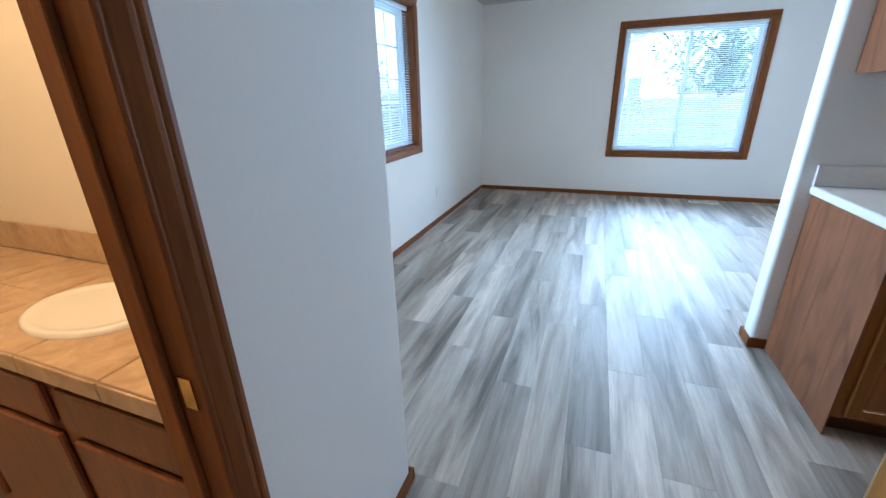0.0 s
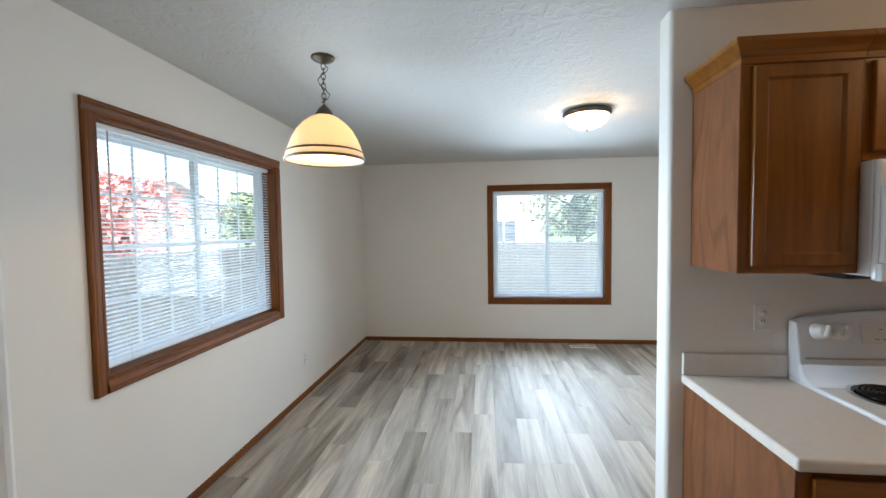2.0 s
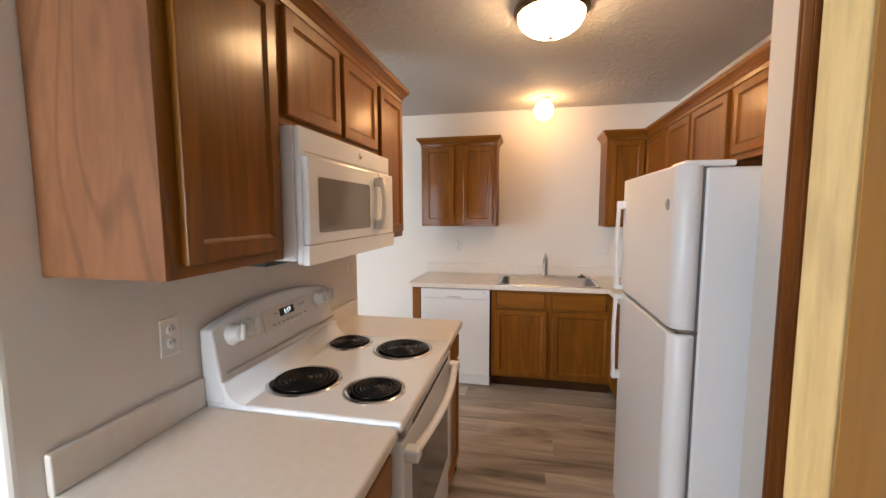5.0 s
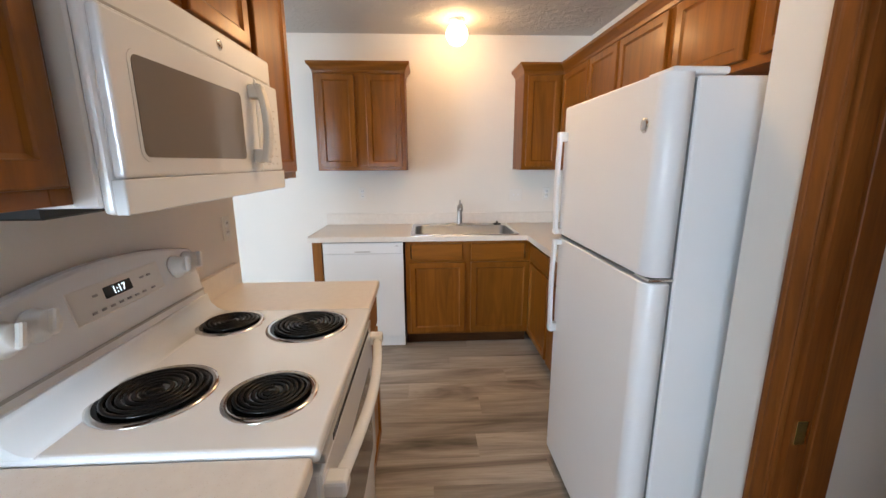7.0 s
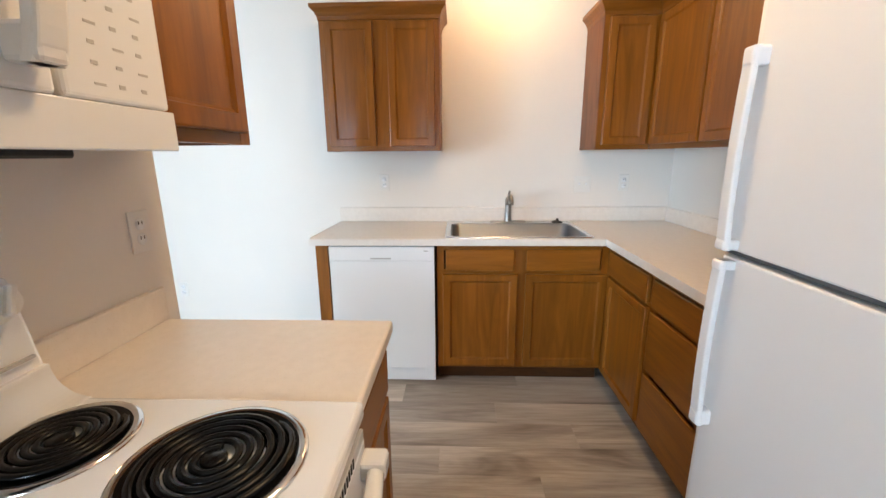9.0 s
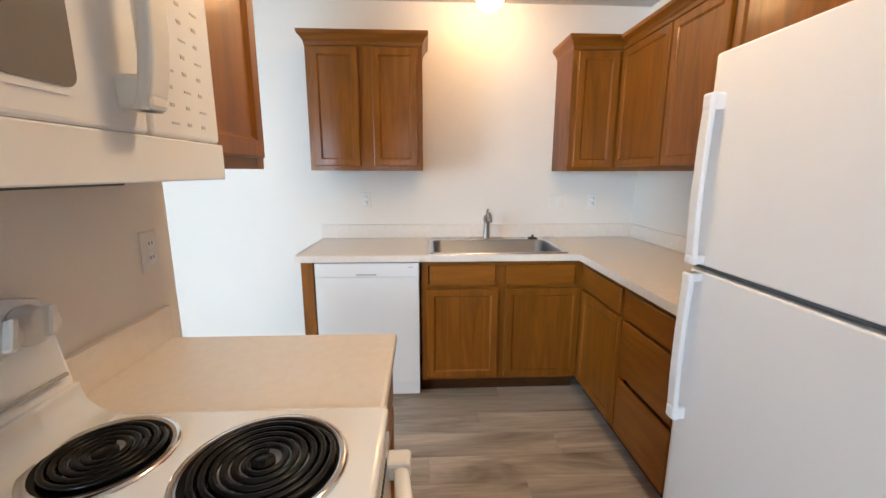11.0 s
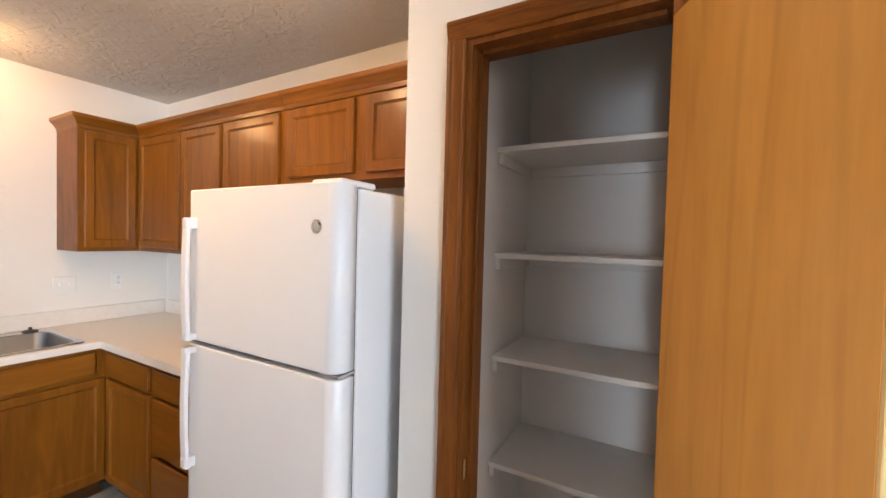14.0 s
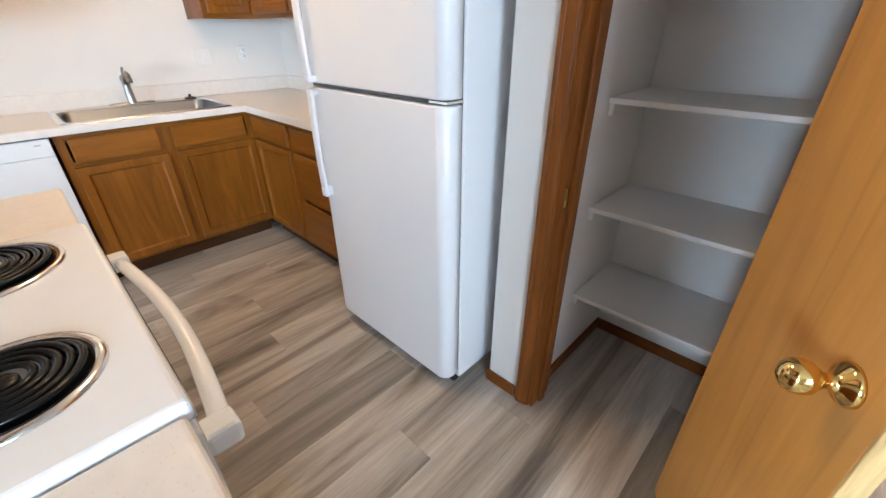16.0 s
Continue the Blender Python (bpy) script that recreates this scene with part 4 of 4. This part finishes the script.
kw = mesh_of(box(0, 0.017, -0.0086, -0.006, 0, 0.003), "key", print_pale)
for row in range(8):
    for col in range(3):
        ob = new("printed_key", km if (row + col) % 3 else kw)
        ob.parent = keys
        ob.location = (0.625 + col * 0.038, 0, M0 + 0.08 + row * 0.024)
part("badge", lathe([(0, 0), (0.014, 0), (0.012, 0.002), (0, 0.003)], 20, (0.43, 0.012, M1 - 0.035), "-y"), chrome, mw, "round silver badge")
part("air_grille", box(0.03, MW - 0.03, 0.0105, 0.014, M1 - 0.076, M1 - 0.072), grey_plastic, mw)

# ---- fridge ----
FX0, FX1, FT = 1.955, 2.705, 1.69
fw = FX1 - FX0
fr = thing("refrigerator", Matrix.Translation((FX1, 1.130, 0)) @ TONORTH, "white top-freezer refrigerator in the alcove", "refrigerator")
part("cabinet_body", box(0.0, fw, 0.082, 0.80, 0.03, FT - 0.012, 0.006, seg=2), fridge_white, fr)
part("base_grille", box(0.02, fw - 0.02, 0.07, 0.10, 0.0, 0.06), gap_mat, fr, "dark toe grille")
gz = 1.145


def fridge_door(name, z0, z1):
    bm = box(0.0, fw, 0.0, 0.070, z0, z1)
    up = [e for e in bm.edges if abs(e.verts[0].co.z - e.verts[1].co.z) > 0.2 and e.verts[0].co.y < 0.01]
    bmesh.ops.bevel(bm, geom=up, offset=0.042, segments=7, affect="EDGES", profile=0.5)
    rest = [e for e in bm.edges if abs(e.verts[0].co.z - e.verts[1].co.z) < 0.001]
    bmesh.ops.bevel(bm, geom=rest, offset=0.005, segments=2, affect="EDGES", profile=0.5)
    for f in bm.faces:
        f.smooth = abs(f.normal.z) < 0.3 and abs(f.normal.y) < 0.999
    return part(name, bm, fridge_white, fr)


top_door = fridge_door("freezer_door", gz + 0.008, FT)
low_door = fridge_door("fridge_door", 0.065, gz - 0.008)
part("gasket", box(0.008, fw - 0.008, 0.070, 0.082, 0.07, FT - 0.016), rubber, fr)
part("divider", box(0.006, fw - 0.006, 0.02, 0.082, gz - 0.006, gz + 0.006), rubber, fr)
part("hinge_plate", box(fw - 0.08, fw - 0.004, 0.012, 0.09, gz - 0.004, gz + 0.004, 0.001), chrome, fr)
part("hinge_cap", box(fw - 0.13, fw - 0.012, 0.02, 0.17, FT - 0.008, FT + 0.012, 0.007, seg=2), fridge_white, fr)
for dd, z0, z1 in ((top_door, gz + 0.012, gz + 0.445), (low_door, gz - 0.445, gz - 0.012)):
    foot = (z0, z1) if dd is low_door else (z1, z0)
    bm = bowed_bar(0.042, 0.076, z0, z1, -0.032, -0.039, 0.015)
    for zf, lng in ((foot[0], 0.040), (foot[1], 0.024)):
        za, zb = (zf, zf + lng) if zf == z0 else (zf - lng, zf)
        box(0.043, 0.075, -0.037, 0.004, za, zb, 0.006, bm=bm, seg=2)
    part("door_handle", bm, fridge_white, dd, "long white bowed handle")
part("badge", lathe([(0, 0), (0.021, 0), (0.019, 0.002), (0, 0.003)], 24, (fw - 0.085, 0.0, FT - 0.125), "-y"), chrome, top_door, "round silver badge")
part("badge_mark", lathe([(0, 0), (0.013, 0), (0.012, 0.0008), (0, 0.001)], 20, (fw - 0.085, -0.003, FT - 0.125), "-y"), print_grey, top_door)

# ---- pantry shelves ----
for k, z in enumerate((0.385, 0.765, 1.139, 1.495, 1.858)):
    sh = thing("pantry_shelf", Matrix.Translation((1.13, S, z)), "white painted pantry shelf on wall cleats", "shelf", "pantry shelves")
    part("board", box(0.002, 0.568, 0.002, 0.362, -0.018, 0.0, 0.002), pantry_paint, sh)
    part("cleat", box(0.552, 0.569, 0.004, 0.35, -0.058, -0.0185, 0.002), pantry_paint, sh)
    part("cleat", box(0.001, 0.018, 0.004, 0.35, -0.058, -0.0185, 0.002), pantry_paint, sh)
    part("cleat", box(0.019, 0.551, 0.001, 0.018, -0.058, -0.0185, 0.002), pantry_paint, sh)


# ---- lamps ----
def flush_light(at, r, label):
    lamp = thing("ceiling_light", Matrix.Translation(at), label, "ceiling lamp", "dome ceiling lamps")
    part("pan", lathe([(0.0, 0.0), (r * 0.86, 0.0), (r * 1.0, -0.012), (r * 1.02, -0.03), (r * 0.97, -0.044), (r * 0.90, -0.048)], 48), bronze, lamp, "bronze rim")
    prof = [(r * 0.90 * math.cos(a), -0.046 - 0.098 * math.sin(a)) for a in [math.pi / 2 * k / 10 for k in range(11)]]
    part("dome", lathe(prof, 48), dome_glass, lamp, "lit frosted glass dome")
    part("finial", lathe([(0.0, -0.162), (0.008, -0.158), (0.012, -0.151), (0.008, -0.145), (0.0, -0.142)], 16), bronze, lamp)
    return lamp


flush_light((1.135, 4.11, CEIL), 0.185, "lit frosted dome ceiling lamp with bronze rim")
flush_light((2.61, 1.50, CEIL), 0.175, "lit frosted dome ceiling lamp with bronze rim in the kitchen")
globe = thing("globe_light", Matrix.Translation((4.22, 1.47, CEIL)), "small lit globe lamp on the ceiling above the sink", "ceiling lamp")
part("holder", lathe([(0, 0), (0.06, 0), (0.06, -0.02), (0.045, -0.035), (0, -0.035)], 28), white_plastic, globe)
part("globe", lathe([(0.040, -0.035)] + [(0.082 * math.sin(a), -0.105 + 0.082 * math.cos(a)) for a in [0.55 + (math.pi - 0.55) * k / 14 for k in range(14)]] + [(0, -0.187)], 32), globe_glass, globe, "glowing white globe")

pend = thing("pendant_lamp", Matrix.Translation((-0.556, 2.885, CEIL)), "lit bell-shaped glass pendant on a bronze chain", "pendant lamp")
part("canopy", lathe([(0, 0), (0.062, 0), (0.064, -0.006), (0.05, -0.018), (0.022, -0.026), (0.012, -0.034), (0, -0.035)], 32), bronze, pend)
nl = 8
for k in range(nl):
    z = -0.048 - k * 0.0265
    link = [(0.011 * math.cos(a), 0.0, z + 0.0185 * math.sin(a)) for a in [2 * math.pi * j / 16 for j in range(16)]]
    bm = tube(link, 0.0028, 8, closed=True)
    part("chain_link", turned(bm, pose(0, 0, 0, 0, 0, 90 * (k % 2) + 30)), bronze, pend)
cord = [(0.026 * math.sin(k * 1.1), 0.02 * math.cos(k * 0.9), -0.03 - k * 0.0235) for k in range(10)]
part("cord", tube(cord, 0.0028, 6), gap_mat, pend)
part("cap", lathe([(0.008, -0.252), (0.016, -0.262), (0.030, -0.275), (0.046, -0.302), (0.052, -0.318), (0, -0.318)], 28), bronze, pend)
prof = [(0.046, -0.312), (0.075, -0.325), (0.115, -0.355), (0.150, -0.395), (0.175, -0.440), (0.190, -0.478), (0.198, -0.505), (0.208, -0.535), (0.212, -0.552), (0.207, -0.552), (0.192, -0.505), (0.168, -0.440), (0.143, -0.398), (0.108, -0.360), (0.07, -0.332), (0.046, -0.32)]
part("shade", lathe(prof, 48), shade_glass, pend, "amber-lit alabaster glass bell shade")
part("rim_band", lathe([(0.1975, -0.506), (0.2015, -0.508), (0.2045, -0.515), (0.2035, -0.518), (0.2000, -0.516)], 48), bronze, pend)
part("rim_band", lathe([(0.210, -0.545), (0.216, -0.548), (0.216, -0.558), (0.206, -0.558), (0.206, -0.553)], 48), bronze, pend)
part("bulb", lathe([(0, -0.455), (0.022, -0.448), (0.03, -0.425), (0.024, -0.395), (0.013, -0.372), (0.013, -0.33)], 20), bulb_glass, pend)
bulb("pendant_bulb", (-0.556, 2.885, CEIL - 0.49), 1.4, 0.03, WARM)
bulb("bath_bulb", (-1.1, 0.3, CEIL - 0.25), 8, 0.12, (1.0, 0.60, 0.27))


# ---- outlets, switch, vent ----
def outlet(m, label="white duplex outlet in a wall plate"):
    o = thing("outlet", m, label, "outlet", "wall outlets")
    part("plate", box(-0.035, 0.035, -0.006, 0, -0.057, 0.057, 0.003, seg=2), white_plastic, o)
    for zz in (-0.02, 0.02):
        sock = part("socket", lathe([(0, 0), (0.0165, 0), (0.016, 0.0015), (0, 0.002)], 20, (0, -0.006, zz), "-y"), vinyl, o)
        for xx in (-0.006, 0.006):
            part("slot", box(xx - 0.0012, xx + 0.0012, -0.0086, -0.007, zz - 0.001, zz + 0.008), gap_mat, sock)
    return o


first = outlet(Matrix.Translation((1.515, RW, 1.176)))
for m in (Matrix.Translation((2.755, RW, 1.179)), Matrix.Translation((E, 2.292, 1.190)) @ TOWEST, Matrix.Translation((E, 0.608, 1.180)) @ TOWEST, Matrix.Translation((E, 3.888, 0.377)) @ TOWEST,
          Matrix.Translation((-1.12, N, 0.362)), Matrix.Translation((2.452, N, 0.378)), Matrix.Translation((W, 4.39, 0.368)) @ pose(0, 0, 0, 0, 0, 90)):
    copy_thing(first, m)
sw = thing("light_switch", Matrix.Translation((E, 0.892, 1.171)) @ TOWEST, "white double toggle light switch plate", "switch")
part("plate", box(-0.058, 0.058, -0.006, 0, -0.057, 0.057, 0.003, seg=2), white_plastic, sw)
for xx in (-0.023, 0.023):
    part("toggle", box(xx - 0.005, xx + 0.005, -0.016, -0.004, -0.004, 0.012, 0.002), vinyl, sw)

vent = thing("floor_register", Matrix.Translation((1.60, 6.165, 0.0)), "white slotted floor heating register", "vent")
part("frame", box(-0.165, 0.165, -0.058, 0.058, 0.0, 0.006, 0.002), white_plastic, vent)
for k in range(18):
    part("slot", box(-0.14 + k * 0.0163, -0.134 + k * 0.0163, -0.036, 0.036, 0.0055, 0.0068), gap_mat, vent)

# ---- bathroom vanity ----
van = thing("bathroom_vanity", Matrix.Translation((-2.2, 0.67, 0)), "dark stained wooden bathroom vanity with panel doors", "vanity")
VW = 1.75
part("body", box(0, VW, 0.0, 0.436, 0.0, 0.755), vanity_wood, van)
for k in range(3):
    x1 = VW - 0.03 - k * 0.55
    part("drawer_front", box(x1 - 0.49, x1, -0.018, 0.0, 0.585, 0.715, 0.005), vanity_wood, van)
    panel_b = box(x1 - 0.49, x1, -0.018, 0.0, 0.10, 0.555, 0.005)
    part("door", panel_b, vanity_wood, van)
vtop = thing("vanity_top", Matrix.Translation((-2.2, 0.648, 0.755)), "tan ceramic tile vanity top with tiled backsplash", "countertop")
part("bed", box(0, VW + 0.004, 0.0, 0.458, 0.0, 0.04), grout, vtop)
tm = mesh_of(box(0.002, 0.298, 0.002, 0.225, 0.04, 0.046, 0.002), "tile", tile)
te = mesh_of(box(0.002, 0.298, -0.006, 0.0, -0.006, 0.044, 0.002), "tile", tile)
tb = mesh_of(box(0.002, 0.298, 0.449, 0.457, 0.047, 0.165, 0.002), "tile", tile)
for k in range(6):
    for data, yy in ((tm, 0.0), (tm, 0.223), (te, 0.0), (tb, 0.0)):
        ob = new("tile", data)
        ob.parent = vtop
        ob.location = (VW + 0.004 - 0.3 * (k + 1), yy, 0)
basin = thing("basin", Matrix.Translation((-1.10, 0.862, 0.801)), "cream oval drop-in basin in the tiled top", "basin")
prof = [(0.190, 0.0006), (0.188, 0.012), (0.174, 0.016), (0.162, 0.010), (0.14, 0.0085), (0.10, 0.0075), (0.0, 0.007)]
bm = lathe(prof, 48)
turned(bm, Matrix.Diagonal((1.1, 0.80, 1.0, 1)))
part("bowl", bm, china, basin)

# ---- outside ----
solid("ground", box(-400, 400, -400, 400, -0.6, -0.35), lawn, "lawn outside the windows", "ground")


def fence(m, length):
    f = thing("fence", m, "weathered board fence behind the house", "fence")
    bd = mesh_of(box(0.004, 0.136, 0, 0.02, -0.35, 1.25, 0.003), "board", fence_wood)
    for k in range(int(length / 0.14)):
        ob = new("board", bd)
        ob.parent = f
        ob.location = (k * 0.14, 0, 0.01 * math.sin(k * 3.1))
    for zz in (0.0, 0.95):
        part("fence_rail", box(0, length, 0.02, 0.06, zz, zz + 0.09), fence_wood, f)


fence(Matrix.Translation((-5.4, -2.0, 0)) @ pose(0, 0, 0, 0, 0, 90), 26.0)
fence(Matrix.Translation((-5.0, 11.2, 0)), 14.0)


def house(m, w, d, h, label):
    hs = thing("house", m, label, "house")
    part("wall", box(0, w, 0, d, -0.35, h), siding, hs)
    part("roof", prism([(-0.5, h), (w + 0.5, h), (w + 0.5, h + 0.15), (w / 2, h + 2.0), (-0.5, h + 0.15)], -0.5, d + 0.5), shingle, hs)
    for x0 in (w * 0.12, w * 0.42, w * 0.72):
        for z0 in (0.9, 3.5):
            if z0 + 1.2 < h:
                wi = part("window", box(x0, x0 + 1.3, -0.06, 0.0, z0, z0 + 1.2), vinyl, hs)
                part("pane", box(x0 + 0.08, x0 + 0.61, -0.07, -0.05, z0 + 0.08, z0 + 1.12), house_glass, wi)
                part("pane", box(x0 + 0.69, x0 + 1.22, -0.07, -0.05, z0 + 0.08, z0 + 1.12), house_glass, wi)


house(Matrix.Translation((-17.0, 15.0, 0)) @ pose(0, 0, 0, 0, 0, 90), 12.0, 7.0, 2.5, "white one-storey house with grey roof beyond the fence")
house(Matrix.Translation((-6.2, 21.0, 0)), 9.5, 8.0, 5.4, "white two-storey house behind the back fence")


def tree(m, height, spread, mat, count, label, seed):
    rnd = random.Random(seed)
    t = thing("tree", m, label, "tree")
    bm = tube([(0, 0, -0.4), (0.05, 0.02, height * 0.3), (-0.04, 0.05, height * 0.6), (0.03, 0, height * 0.85)], 0.07, 10)
    for k in range(7):
        a, z = k * 2.4, height * (0.35 + 0.07 * k)
        tube([(0, 0, z), (spread * 0.35 * math.cos(a), spread * 0.35 * math.sin(a), z + 0.35), (spread * 0.7 * math.cos(a), spread * 0.7 * math.sin(a), z + 0.6)], 0.025, 7, bm=bm)
    part("trunk", bm, bark, t)
    bm = bmesh.new()
    for k in range(count):
        a, u = rnd.uniform(0, 6.283), rnd.random() ** 0.5
        z = height * rnd.uniform(0.42, 1.05)
        rr2 = spread * u * (0.55 + 0.5 * math.sin(3 * a + z * 2)) * math.sqrt(max(0.05, 1 - ((z / height - 0.68) / 0.42) ** 2))
        p = Vector((rr2 * math.cos(a), rr2 * math.sin(a), z))
        u1 = Vector((rnd.uniform(-1, 1), rnd.uniform(-1, 1), rnd.uniform(-1, 1))).normalized() * 0.09
        u2 = u1.cross(Vector((rnd.uniform(-1, 1), rnd.uniform(-1, 1), rnd.uniform(-1, 1)))).normalized() * 0.05
        bm.faces.new([bm.verts.new(p + q) for q in (-u1, u2, u1, -u2)])
    part("crown", bm, mat, t)


tree(Matrix.Translation((-7.6, 8.6, 0)), 2.7, 1.6, red_leaf, 2600, "small tree with red autumn leaves behind the fence", 3)
tree(Matrix.Translation((-9.0, 15.5, 0)), 3.0, 1.4, green_leaf, 2200, "small green tree beyond the fence", 4)
tree(Matrix.Translation((3.0, 12.6, 0)), 3.3, 1.6, green_leaf, 2400, "green tree behind the back fence", 5)

# ---- floor planks: 0.177 wide along y, joints open by a hair ----
PWID, PLEN, PX, PYS = 0.177, 1.255, -0.508, 2.117
floor_ob = bpy.data.objects["floor"]
meshes = {}


def plank_mesh(length):
    key = round(length, 3)
    if key not in meshes:
        g = 0.0002
        bm = bmesh.new()
        x0, x1, y0, y1 = -PWID / 2 + g, PWID / 2 - g, -length / 2 + g, length / 2 - g
        c2 = 0.0006
        low = [bm.verts.new(p) for p in ((x0, y0, -0.005), (x1, y0, -0.005), (x1, y1, -0.005), (x0, y1, -0.005))]
        mid = [bm.verts.new(p) for p in ((x0, y0, -c2), (x1, y0, -c2), (x1, y1, -c2), (x0, y1, -c2))]
        top = [bm.verts.new(p) for p in ((x0 + c2, y0 + c2, 0), (x1 - c2, y0 + c2, 0), (x1 - c2, y1 - c2, 0), (x0 + c2, y1 - c2, 0))]
        for a, d in ((low, mid), (mid, top)):
            for k in range(4):
                j = (k + 1) % 4
                bm.faces.new((a[k], a[j], d[j], d[k]))
        bm.faces.new(top)
        meshes[key] = mesh_of(bm, "plank", plank_mat)
    return meshes[key]


rnd = random.Random(7)
for col in range(-12, 29):
    xc = PX + PWID * (col + 0.5)
    if xc - PWID / 2 < -2.62 or xc - PWID / 2 > E:
        continue
    off = 0.0 if col == 0 else (0.42 * col + rnd.uniform(-0.12, 0.12)) % 1.0 * PLEN
    y = PYS + off - 4 * PLEN
    while y < N + 0.02:
        a, d = max(y, -1.52), min(y + PLEN, N + 0.01)
        if xc < W - 0.1:
            d = min(d, 1.2)
        if d - a > 0.05:
            ob = new("plank", plank_mesh(d - a))
            ob.parent = floor_ob
            ob.location = (xc, (a + d) / 2, 0)
        y += PLEN
